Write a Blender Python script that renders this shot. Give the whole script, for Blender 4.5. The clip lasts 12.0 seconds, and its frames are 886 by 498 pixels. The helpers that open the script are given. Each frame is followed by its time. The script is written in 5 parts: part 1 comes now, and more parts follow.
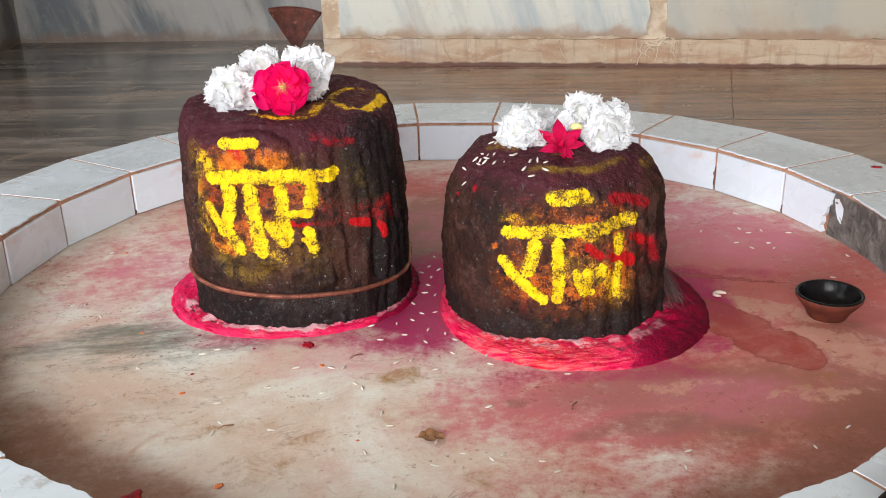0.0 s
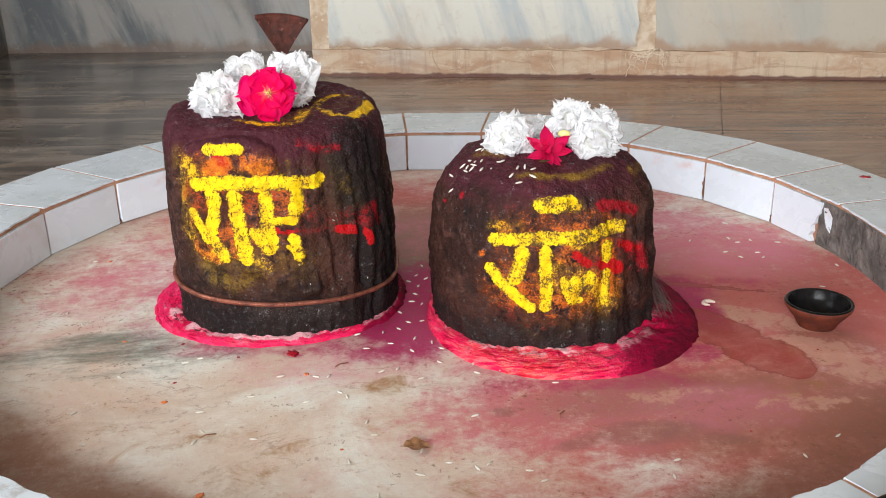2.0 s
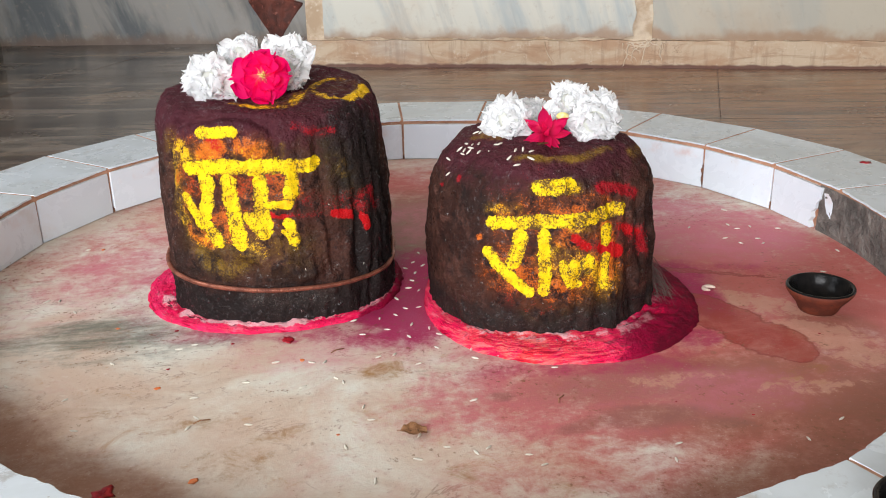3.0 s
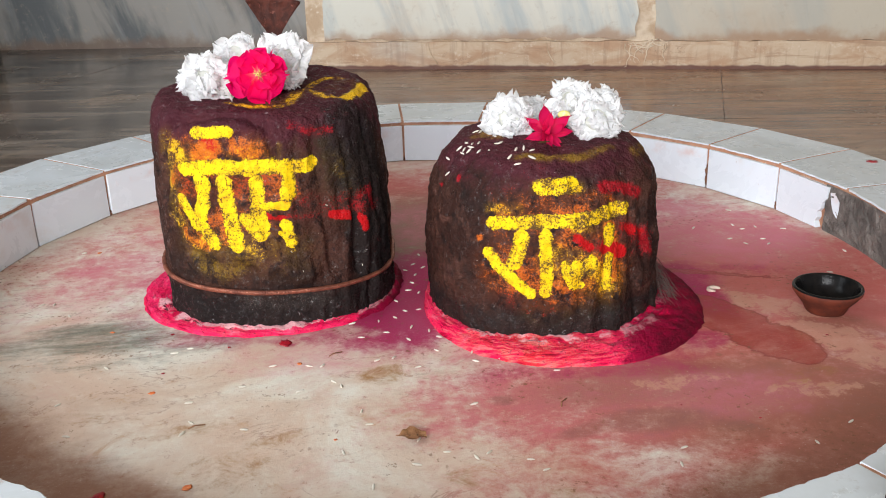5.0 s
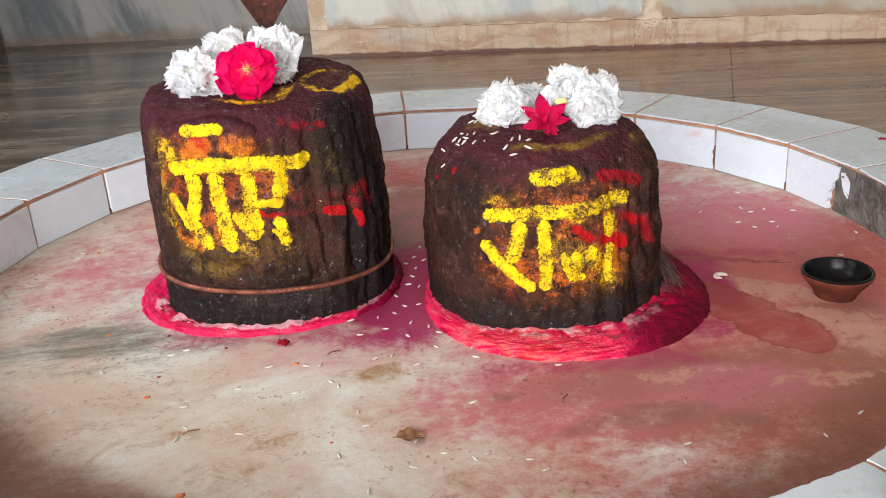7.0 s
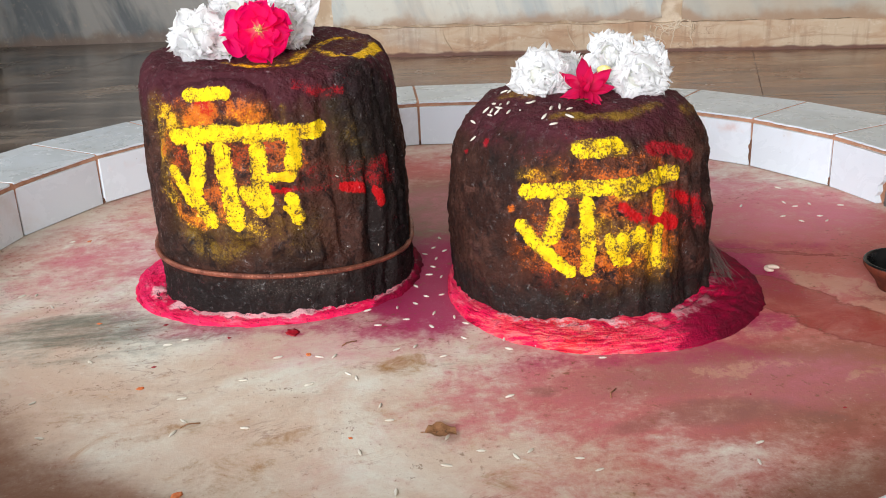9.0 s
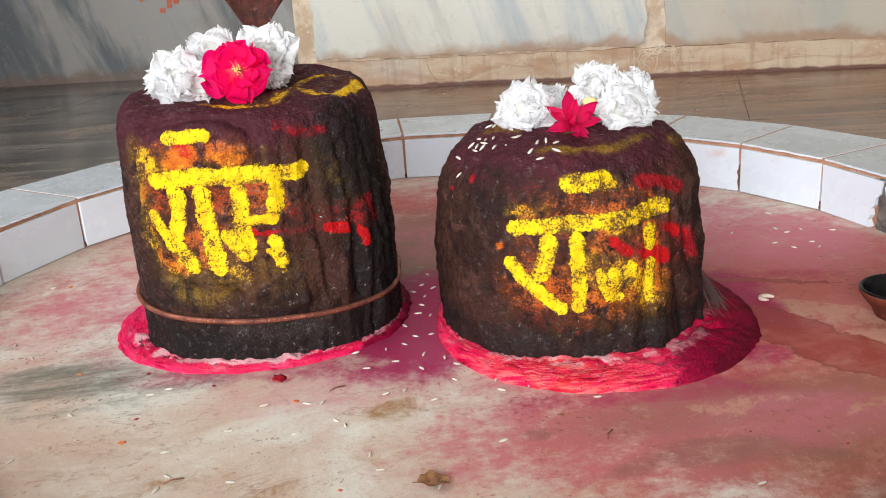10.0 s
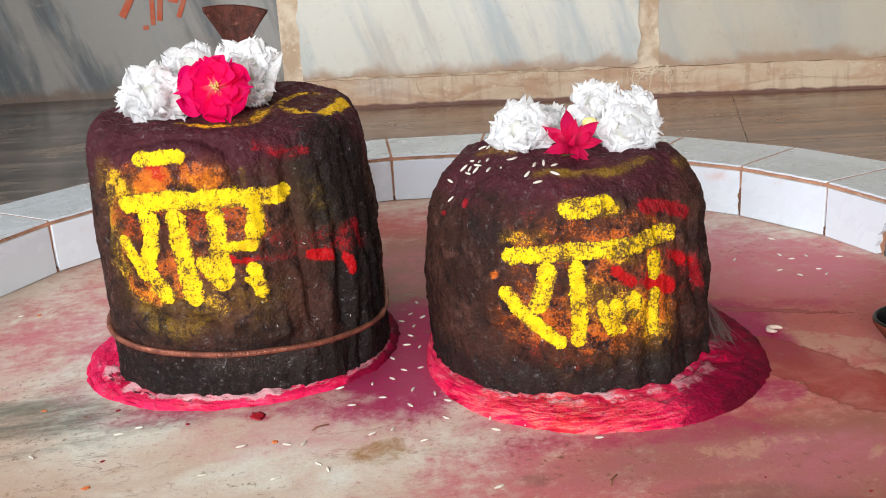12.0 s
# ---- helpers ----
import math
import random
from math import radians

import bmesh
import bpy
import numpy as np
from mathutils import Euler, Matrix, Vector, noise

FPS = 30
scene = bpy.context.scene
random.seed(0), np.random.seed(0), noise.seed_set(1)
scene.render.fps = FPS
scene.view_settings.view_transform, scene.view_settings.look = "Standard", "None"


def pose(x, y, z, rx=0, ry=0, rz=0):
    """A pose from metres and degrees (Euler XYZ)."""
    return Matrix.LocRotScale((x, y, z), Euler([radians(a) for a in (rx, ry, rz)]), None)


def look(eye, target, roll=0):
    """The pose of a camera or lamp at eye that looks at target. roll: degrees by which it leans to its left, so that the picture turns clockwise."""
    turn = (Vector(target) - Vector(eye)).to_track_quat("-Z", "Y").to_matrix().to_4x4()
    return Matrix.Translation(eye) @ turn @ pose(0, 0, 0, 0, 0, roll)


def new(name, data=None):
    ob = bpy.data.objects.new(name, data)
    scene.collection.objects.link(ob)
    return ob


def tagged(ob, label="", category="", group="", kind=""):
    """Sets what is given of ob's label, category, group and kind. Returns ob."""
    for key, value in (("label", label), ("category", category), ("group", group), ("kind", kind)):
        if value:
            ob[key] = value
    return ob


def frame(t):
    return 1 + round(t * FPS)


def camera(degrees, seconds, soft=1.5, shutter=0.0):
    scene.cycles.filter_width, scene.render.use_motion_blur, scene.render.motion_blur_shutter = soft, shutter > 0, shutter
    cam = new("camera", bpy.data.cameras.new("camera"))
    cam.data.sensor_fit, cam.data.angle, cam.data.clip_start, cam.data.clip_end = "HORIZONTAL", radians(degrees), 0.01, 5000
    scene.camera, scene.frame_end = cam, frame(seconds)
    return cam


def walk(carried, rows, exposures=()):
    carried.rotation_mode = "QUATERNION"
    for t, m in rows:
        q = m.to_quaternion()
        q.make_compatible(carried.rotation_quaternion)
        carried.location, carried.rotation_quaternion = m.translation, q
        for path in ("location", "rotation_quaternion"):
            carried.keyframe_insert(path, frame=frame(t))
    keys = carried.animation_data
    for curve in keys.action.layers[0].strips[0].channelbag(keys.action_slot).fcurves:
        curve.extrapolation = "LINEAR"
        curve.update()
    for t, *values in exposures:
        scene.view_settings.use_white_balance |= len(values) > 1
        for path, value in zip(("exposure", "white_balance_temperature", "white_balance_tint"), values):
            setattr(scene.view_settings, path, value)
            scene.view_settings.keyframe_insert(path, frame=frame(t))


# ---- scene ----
cam = camera(49.2, 12.0, soft=1.0)
PATH = [
    (0, (-0.019, -0.128, 0.445), (0.027, 1.725, -0.306), -1.3),
    (0.5, (-0.018, -0.126, 0.444), (0.028, 1.731, -0.297), -1.4),
    (1, (-0.017, -0.126, 0.444), (0.03, 1.733, -0.292), -1.4),
    (1.5, (-0.015, -0.123, 0.442), (0.041, 1.738, -0.288), -1.1),
    (2, (-0.015, -0.122, 0.435), (0.051, 1.741, -0.288), -1.0),
    (2.5, (-0.016, -0.119, 0.425), (0.056, 1.743, -0.3), -1.1),
    (3, (-0.016, -0.115, 0.418), (0.058, 1.747, -0.309), -1.1),
    (5, (-0.012, -0.101, 0.409), (0.055, 1.764, -0.309), -1.4),
    (5.5, (-0.009, -0.097, 0.408), (0.054, 1.766, -0.316), -1.7),
    (6, (0.0, -0.09, 0.411), (0.064, 1.767, -0.329), -2.2),
    (6.5, (0.005, -0.084, 0.411), (0.062, 1.77, -0.339), -2.6),
    (7, (0.009, -0.08, 0.412), (0.035, 1.773, -0.34), -3.3),
    (8.8, (-0.02, -0.016, 0.356), (0.007, 1.858, -0.343), -2.8),
    (9, (-0.022, -0.013, 0.343), (0.022, 1.861, -0.352), -2.4),
    (9.5, (-0.018, -0.004, 0.339), (0.05, 1.879, -0.332), -2.7),
    (10, (-0.019, 0.007, 0.347), (0.049, 1.899, -0.299), -3.7),
    (10.5, (-0.018, 0.017, 0.345), (0.053, 1.912, -0.293), -3.8),
    (11, (-0.018, 0.033, 0.343), (0.056, 1.928, -0.293), -3.8),
    (11.5, (-0.019, 0.047, 0.343), (0.067, 1.944, -0.285), -3.6),
    (12, (-0.019, 0.055, 0.338), (0.077, 1.957, -0.27), -3.3),
]
walk(cam, [(t, look(eye, target, roll)) for t, eye, target, roll in PATH])

# ---------- world and light ----------
world = bpy.data.worlds.new("world")
scene.world = world
world.use_nodes = True
wn = world.node_tree.nodes
sky = wn.new("ShaderNodeTexSky")
sky.sky_type, sky.sun_disc = "NISHITA", False
sky.sun_elevation, sky.sun_rotation = radians(50), radians(215)
world.node_tree.links.new(sky.outputs[0], wn["Background"].inputs[0])
wn["Background"].inputs[1].default_value = 0.12
EXPOSURE = 0.08
scene.view_settings.exposure = EXPOSURE


def area_light(name, eye, target, sx, sy, power, colour):
    data = bpy.data.lights.new(name, "AREA")
    data.shape, data.size, data.size_y, data.energy, data.color = "RECTANGLE", sx, sy, power, colour
    ob = new(name, data)
    ob.matrix_world = look(eye, target)
    return ob


# Two area lamps added for the daylight of unseen openings.
area_light("front_key_light", (-0.70, -1.98, 0.95), (0.0, 0.9, 0.25), 1.8, 1.1, 114, (0.97, 0.98, 1.0))
area_light("side_fill_light", (-1.9, 0.45, 1.6), (0.1, 0.9, 0.1), 1.5, 1.4, 28, (0.96, 0.98, 1.0))


# ---------- material helpers ----------
class Nodes:
    """A small builder for node materials in object or world coordinates."""

    def __init__(self, name):
        self.mat = bpy.data.materials.new(name)
        self.mat.use_nodes = True
        self.t = self.mat.node_tree
        self.b = self.t.nodes["Principled BSDF"]
        self.geo = self.t.nodes.new("ShaderNodeNewGeometry").outputs["Position"]

    def put(self, sock, v):
        if isinstance(v, bpy.types.NodeSocket):
            self.t.links.new(v, sock)
        elif isinstance(v, (int, float)):
            sock.default_value = v
        else:
            sock.default_value = (*v, 1.0) if len(v) == 3 and sock.type == "RGBA" else v

    def set(self, **kw):
        for k, v in kw.items():
            self.put(self.b.inputs[k.replace("_", " ")], v)
        return self

    def vec(self, scale=(1, 1, 1), rot=(0, 0, 0), src=None):
        n = self.t.nodes.new("ShaderNodeMapping")
        n.vector_type = "TEXTURE"
        n.inputs["Scale"].default_value, n.inputs["Rotation"].default_value = [1 / s for s in scale], [radians(a) for a in rot]
        self.put(n.inputs[0], src or self.geo)
        return n.outputs[0]

    def noise(self, scale, detail=4, rough=0.55, vec=None, warp=0.0):
        n = self.t.nodes.new("ShaderNodeTexNoise")
        n.inputs["Scale"].default_value, n.inputs["Detail"].default_value = scale, detail
        n.inputs["Roughness"].default_value, n.inputs["Distortion"].default_value = rough, warp
        self.put(n.inputs["Vector"], vec or self.geo)
        return n.outputs["Fac"]

    def voronoi(self, scale, feature="F1", vec=None, rand=1.0):
        n = self.t.nodes.new("ShaderNodeTexVoronoi")
        n.feature, n.inputs["Scale"].default_value, n.inputs["Randomness"].default_value = feature, scale, rand
        self.put(n.inputs["Vector"], vec or self.geo)
        return n.outputs["Distance"]

    def step(self, v, lo, hi, a=0.0, b=1.0):
        n = self.t.nodes.new("ShaderNodeMapRange")
        n.interpolation_type = "SMOOTHSTEP"
        for k, x in enumerate((v, lo, hi, a, b)):
            self.put(n.inputs[k], x)
        return n.outputs[0]

    def op(self, kind, a, b=0.0):
        n = self.t.nodes.new("ShaderNodeMath")
        n.operation = kind
        self.put(n.inputs[0], a), self.put(n.inputs[1], b)
        return n.outputs[0]

    def mix(self, f, a, b, kind="MIX"):
        n = self.t.nodes.new("ShaderNodeMix")
        n.data_type, n.blend_type = "RGBA", kind
        self.put(n.inputs[0], f), self.put(n.inputs[6], a), self.put(n.inputs[7], b)
        return n.outputs[2]

    def attr(self, name):
        n = self.t.nodes.new("ShaderNodeAttribute")
        n.attribute_name = name
        return n.outputs["Fac"]

    def axis(self, k, src=None):
        n = self.t.nodes.new("ShaderNodeSeparateXYZ")
        self.put(n.inputs[0], src or self.geo)
        return n.outputs[k]

    def random(self):
        return self.t.nodes.new("ShaderNodeObjectInfo").outputs["Random"]

    def island(self):
        return self.t.nodes.new("ShaderNodeNewGeometry").outputs["Random Per Island"]

    def bump(self, height, strength=0.5, dist=0.002):
        n = self.t.nodes.new("ShaderNodeBump")
        n.inputs["Strength"].default_value, n.inputs["Distance"].default_value = strength, dist
        self.put(n.inputs["Height"], height)
        self.put(self.b.inputs["Normal"], n.outputs[0])
        return self


# ---------- mesh helpers ----------
def obj(name, bm, material, parent=None, label="", smooth=False):
    me = bpy.data.meshes.new(name)
    bmesh.ops.recalc_face_normals(bm, faces=bm.faces)
    bm.to_mesh(me)
    bm.free()
    if material:
        me.materials.append(material)
    if smooth:
        me.polygons.foreach_set("use_smooth", [True] * len(me.polygons))
    ob = new(name, me)
    ob.parent = parent
    if label:
        ob["label"] = label
    return ob


def part(name, bm, material, parent, label="", smooth=False):
    return obj(name, bm, material, parent, label, smooth)


def box(x0, x1, y0, y1, z0, z1, bm=None, bevel=0.0):
    bm = bm or bmesh.new()
    m = Matrix.Translation(((x0 + x1) / 2, (y0 + y1) / 2, (z0 + z1) / 2)) @ Matrix.Diagonal((x1 - x0, y1 - y0, z1 - z0, 1))
    made = bmesh.ops.create_cube(bm, size=1, matrix=m)
    if bevel:
        es = {e for v in made["verts"] for e in v.link_edges}
        bmesh.ops.bevel(bm, geom=list(es), offset=bevel, segments=2, affect="EDGES")
    return bm


def grid_faces(bm, rows, closed=False):
    """Quads between rows of vertices."""
    for a, b in zip(rows, rows[1:]):
        n = len(a)
        for i in range(n if closed else n - 1):
            j = (i + 1) % n
            bm.faces.new((a[i], a[j], b[j], b[i]))


def lathe(profile, n=48, bm=None, wobble=0.0):
    """A turned shape from (radius, z) pairs; a radius of 0 closes it."""
    bm = bm or bmesh.new()
    rows = []
    for r, z in profile:
        rows.append([bm.verts.new((r * math.cos(a) * (1 + wobble * math.sin(2 * a + 1)), r * math.sin(a) * (1 - wobble * math.cos(3 * a)), z)) for a in (2 * math.pi * i / n for i in range(n))])
    grid_faces(bm, rows, True)
    for row, (r, z) in ((rows[0], profile[0]), (rows[-1], profile[-1])):
        if r < 1e-5:
            bmesh.ops.pointmerge(bm, verts=row, merge_co=(0, 0, z))
    return bm


def tube(points, radius, n=8, bm=None, closed=False):
    """A round bar along points; radius is a number or one per point."""
    bm = bm or bmesh.new()
    pts = [Vector(p) for p in points]
    rows, side = [], None
    for i, p in enumerate(pts):
        a = pts[i - 1] if i or closed else p
        b = pts[(i + 1) % len(pts)] if i + 1 < len(pts) or closed else p
        d = (b - a).normalized()
        side = (d.orthogonal() if side is None else side - d * side.dot(d)).normalized()
        up = d.cross(side)
        r = radius[i] if isinstance(radius, (list, tuple)) else radius
        rows.append([bm.verts.new(p + r * (math.cos(2 * math.pi * k / n) * side + math.sin(2 * math.pi * k / n) * up)) for k in range(n)])
    if closed:
        rows.append(rows[0])
    grid_faces(bm, rows, True)
    if not closed:
        bm.faces.new(rows[0][::-1]), bm.faces.new(rows[-1])
    return bm


def fbm(p, octaves=4):
    return noise.fractal(Vector(p), 0.8, 2.0, octaves)


# ---------- plan ----------
CX, CY = 0.006, 0.850            # middle of the round basin
R_IN, R_OUT = 0.497, 0.622       # inner face and outer edge of its rim
RIM_Z, FLOOR_Z = 0.0622, 0.032   # top of the rim, floor of the shrine
STEP = 2 * math.pi / 26          # one rim tile, as a rule


def bow(a):
    """How far the kerb bows out at an angle: it is laid a little wide at the front."""
    return (0.0155 + 0.007 * math.cos(a)) * max(0.0, -math.sin(a)) ** 0.7


# joints between the rim's tiles, in degrees: unevenly laid at the back, even at the front
JOINTS = [-60.2, -45.8, -31.4, -16.8, -2.2, 11.2, 24.7, 38.1, 52.5, 65.9, 79.2, 92.6, 105.9, 119.2, 132.6, 145.9, 160.4, 174.0, 188.1, 202.3, 216.5, 230.7, 244.4, 258.1, 271.8, 285.6, 299.8]

# ---------- materials ----------
def shrine_floor():
    n = Nodes("streaked_marble")
    warp = n.noise(2.2, 3)
    s1 = n.noise(1.0, 6, 0.6, n.vec((1.6, 24, 8), (0, 0, -4)), 0.7)
    s2 = n.noise(1.0, 5, 0.65, n.vec((5, 95, 20), (0, 0, -7)), 0.5)
    s3 = n.noise(1.0, 3, 0.5, n.vec((0.7, 7, 3), (0, 0, 3)), 0.4)
    left = n.step(n.op("ADD", n.axis(0), n.op("MULTIPLY", n.op("SUBTRACT", n.noise(1.6, 4), 0.5), 0.9)), 0.25, -0.35)
    grey = n.mix(n.step(s1, 0.35, 0.65), (0.078, 0.066, 0.056), (0.215, 0.18, 0.148))
    brown = n.mix(n.step(s1, 0.35, 0.65), (0.19, 0.088, 0.054), (0.33, 0.185, 0.11))
    c = n.mix(left, brown, grey)
    c = n.mix(n.step(s2, 0.52, 0.64, 0, 0.8), c, (0.045, 0.037, 0.033))
    c = n.mix(n.step(s3, 0.5, 0.72, 0, 0.5), c, (0.34, 0.26, 0.19))
    c = n.mix(n.step(warp, 0.55, 0.8, 0, 0.35), c, (0.20, 0.11, 0.08))
    patchy = n.noise(3.2, 7, 0.7, n.vec((1.6, 2.6, 1), (0, 0, 28)), 0.8)
    c = n.mix(n.step(patchy, 0.54, 0.68, 0, 0.55), c, (0.115, 0.066, 0.048))
    c = n.mix(n.step(patchy, 0.45, 0.32, 0, 0.45), c, (0.36, 0.27, 0.20))
    c = n.mix(n.step(n.noise(70, 6, 0.75), 0.58, 0.68, 0, 0.45), c, (0.06, 0.035, 0.027))
    n.set(Base_Color=c, Roughness=n.step(n.noise(9, 5), 0.3, 0.7, 0.10, 0.28))
    n.bump(s2, 0.12, 0.001)
    return n.mat


def basin_marble():
    n = Nodes("stained_marble")
    cloud = n.noise(5.5, 8, 0.66, warp=0.5)
    vein = n.noise(1.0, 8, 0.68, n.vec((9, 20, 10), (0, 0, 12)), 0.8)
    fine = n.noise(75, 7, 0.78)
    grit = n.noise(300, 4, 0.75)
    blotch = n.noise(17, 9, 0.74, warp=0.6)
    small = n.noise(40, 8, 0.76, warp=0.4)
    mixed = n.op("ADD", n.op("MULTIPLY", blotch, 0.45), n.op("ADD", n.op("MULTIPLY", vein, 0.2), n.op("MULTIPLY", fine, 0.35)))
    c = n.mix(n.step(cloud, 0.36, 0.64), (0.75, 0.71, 0.61), (0.65, 0.49, 0.38))
    c = n.mix(n.step(vein, 0.48, 0.70, 0, 0.55), c, (0.56, 0.42, 0.32))
    c = n.mix(n.step(cloud, 0.52, 0.30, 0, 0.75), c, (0.80, 0.80, 0.72))
    c = n.mix(n.step(n.noise(8, 8, 0.72, warp=0.4), 0.52, 0.68, 0, 0.5), c, (0.62, 0.33, 0.28))
    c = n.mix(n.step(n.noise(23, 9, 0.78, warp=0.7), 0.55, 0.72, 0, 0.75), c, (0.50, 0.28, 0.14))
    c = n.mix(n.step(small, 0.46, 0.32, 0, 0.35), c, (0.80, 0.74, 0.66))
    # hair-thin dark veins that follow the grain of the slab
    thin = n.noise(1.0, 7, 0.62, n.vec((7, 16, 9), (0, 0, 10)), 1.4)
    hair = n.op("MULTIPLY", n.step(n.op("ABSOLUTE", n.op("SUBTRACT", thin, 0.5)), 0.012, 0.002), n.step(n.noise(10, 4), 0.47, 0.6))
    c = n.mix(n.op("MULTIPLY", hair, 0.55), c, (0.34, 0.20, 0.15))

    def stain(c, name, colour, sharp=0.5, most=1.0, src=None, lo=0.25, gain=2.4):
        a = n.op("ADD", n.attr(name), n.op("MULTIPLY", n.op("SUBTRACT", src or mixed, 0.5), gain))
        a = n.op("MULTIPLY", n.step(a, lo, lo + sharp, 0, most), n.step(n.attr(name), 0.0, 0.3))
        return n.mix(a, c, colour)

    c = stain(c, "rose", (0.50, 0.085, 0.076), 0.9, 0.88, mixed, 0.12, 3.2)
    c = stain(c, "brown", (0.25, 0.115, 0.070), 1.1, 0.9, mixed, 0.12, 2.2)
    c = stain(c, "pink", (0.66, 0.20, 0.27), 1.0, 0.80, mixed, 0.22, 3.0)
    c = stain(c, "sand", (0.60, 0.33, 0.23), 0.5, 0.65, small, 0.35, 4.0)
    c = stain(c, "green", (0.10, 0.115, 0.085), 1.3, 0.85, n.op("MULTIPLY", n.op("ADD", mixed, n.noise(1.0, 7, 0.75, n.vec((16, 70, 10), (0, 0, 8)), 0.3)), 0.5), 0.12, 4.6)
    c = stain(c, "yellow", (0.34, 0.16, 0.04), 1.3, 0.85, small, 0.30, 4.4)
    c = stain(c, "grey", (0.18, 0.115, 0.08), 0.7, 0.5, None, 0.30, 2.6)
    c = stain(c, "magenta", (0.38, 0.002, 0.085), 0.9, 0.95, mixed, 0.04, 3.0)
    wet_edge = n.op("ADD", n.attr("wet"), n.op("MULTIPLY", n.op("SUBTRACT", blotch, 0.5), 1.6))
    c = n.mix(n.step(wet_edge, 0.42, 0.52, 0, n.step(n.op("ADD", small, n.op("SUBTRACT", vein, 0.5)), 0.35, 0.65, 0.5, 0.9)), c, (0.33, 0.040, 0.028))
    c = n.mix(n.op("MULTIPLY", n.step(wet_edge, 0.38, 0.46), n.step(wet_edge, 0.62, 0.48, 0, 0.5)), c, (0.20, 0.030, 0.022))
    c = n.mix(n.step(fine, 0.58, 0.68, 0, 0.5), c, (0.36, 0.15, 0.10))
    c = n.mix(n.step(grit, 0.62, 0.72, 0, 0.5), c, (0.24, 0.12, 0.08))
    c = n.mix(n.step(grit, 0.38, 0.28, 0, 0.35), c, (0.80, 0.72, 0.66))
    spots = n.op("MULTIPLY", n.step(n.noise(150, 4, 0.7), 0.58, 0.64), n.step(n.noise(9, 4), 0.5, 0.62))
    c = n.mix(n.op("MULTIPLY", spots, 0.75), c, (0.20, 0.10, 0.045))
    wet = n.step(wet_edge, 0.44, 0.58)
    rough = n.op("SUBTRACT", n.step(cloud, 0.3, 0.7, 0.42, 0.6), n.op("MULTIPLY", wet, 0.12))
    n.set(Base_Color=c, Roughness=rough, Specular_IOR_Level=0.14)
    n.bump(n.op("ADD", n.op("MULTIPLY", fine, 0.7), n.op("MULTIPLY", grit, 0.3)), 0.35, 0.0016)
    return n.mat


def glazed_tile():
    n = Nodes("white_glazed_tile")
    r = n.random()
    c = n.mix(r, (0.68, 0.74, 0.79), (0.75, 0.81, 0.86))
    dirt = n.noise(14, 6, 0.65, warp=0.5)
    c = n.mix(n.step(dirt, 0.56, 0.75, 0, 0.35), c, (0.58, 0.50, 0.44))
    c = n.mix(n.step(n.noise(90, 4, 0.6), 0.70, 0.76, 0, 0.6), c, (0.36, 0.28, 0.22))
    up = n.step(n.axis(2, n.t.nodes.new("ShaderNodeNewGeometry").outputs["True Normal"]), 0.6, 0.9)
    # Upward faces greyed for the weaker light on top, besides dust smudges.
    top_shade = n.step(n.noise(7, 6, 0.65, warp=0.4), 0.25, 0.7, 0.15, 0.55)
    c = n.mix(n.op("MULTIPLY", up, top_shade), c, (0.40, 0.42, 0.39))
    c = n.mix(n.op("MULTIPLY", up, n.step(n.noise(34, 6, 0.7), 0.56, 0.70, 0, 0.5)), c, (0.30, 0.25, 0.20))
    z = n.axis(2)
    pinkish = n.op("MULTIPLY", n.step(n.noise(26, 4), 0.45, 0.7), n.step(n.op("ABSOLUTE", n.op("SUBTRACT", z, 0.046)), 0.012, 0.0, 0, 0.55))
    c = n.mix(n.op("MULTIPLY", pinkish, n.step(r, 0.55, 0.75)), c, (0.62, 0.33, 0.24))
    n.set(Base_Color=c, Roughness=n.step(dirt, 0.4, 0.7, 0.22, 0.42), Specular_IOR_Level=0.4)
    n.bump(n.noise(30, 2), 0.06, 0.002)
    return n.mat


def mottled(name, a, b, scale=40, rough=0.8, bump=0.5, dist=0.002, spots=None, detail=5):
    n = Nodes(name)
    f = n.noise(scale, detail, 0.6, warp=0.3)
    c = n.mix(n.step(f, 0.35, 0.65), a, b)
    if spots:
        c = n.mix(n.step(n.noise(scale * 3.1, 4), 0.6, 0.7, 0, 0.8), c, spots)
    n.set(Base_Color=c, Roughness=rough)
    n.bump(n.op("ADD", f, n.op("MULTIPLY", n.noise(scale * 6, 4, 0.7), 0.5)), bump, dist)
    return n.mat


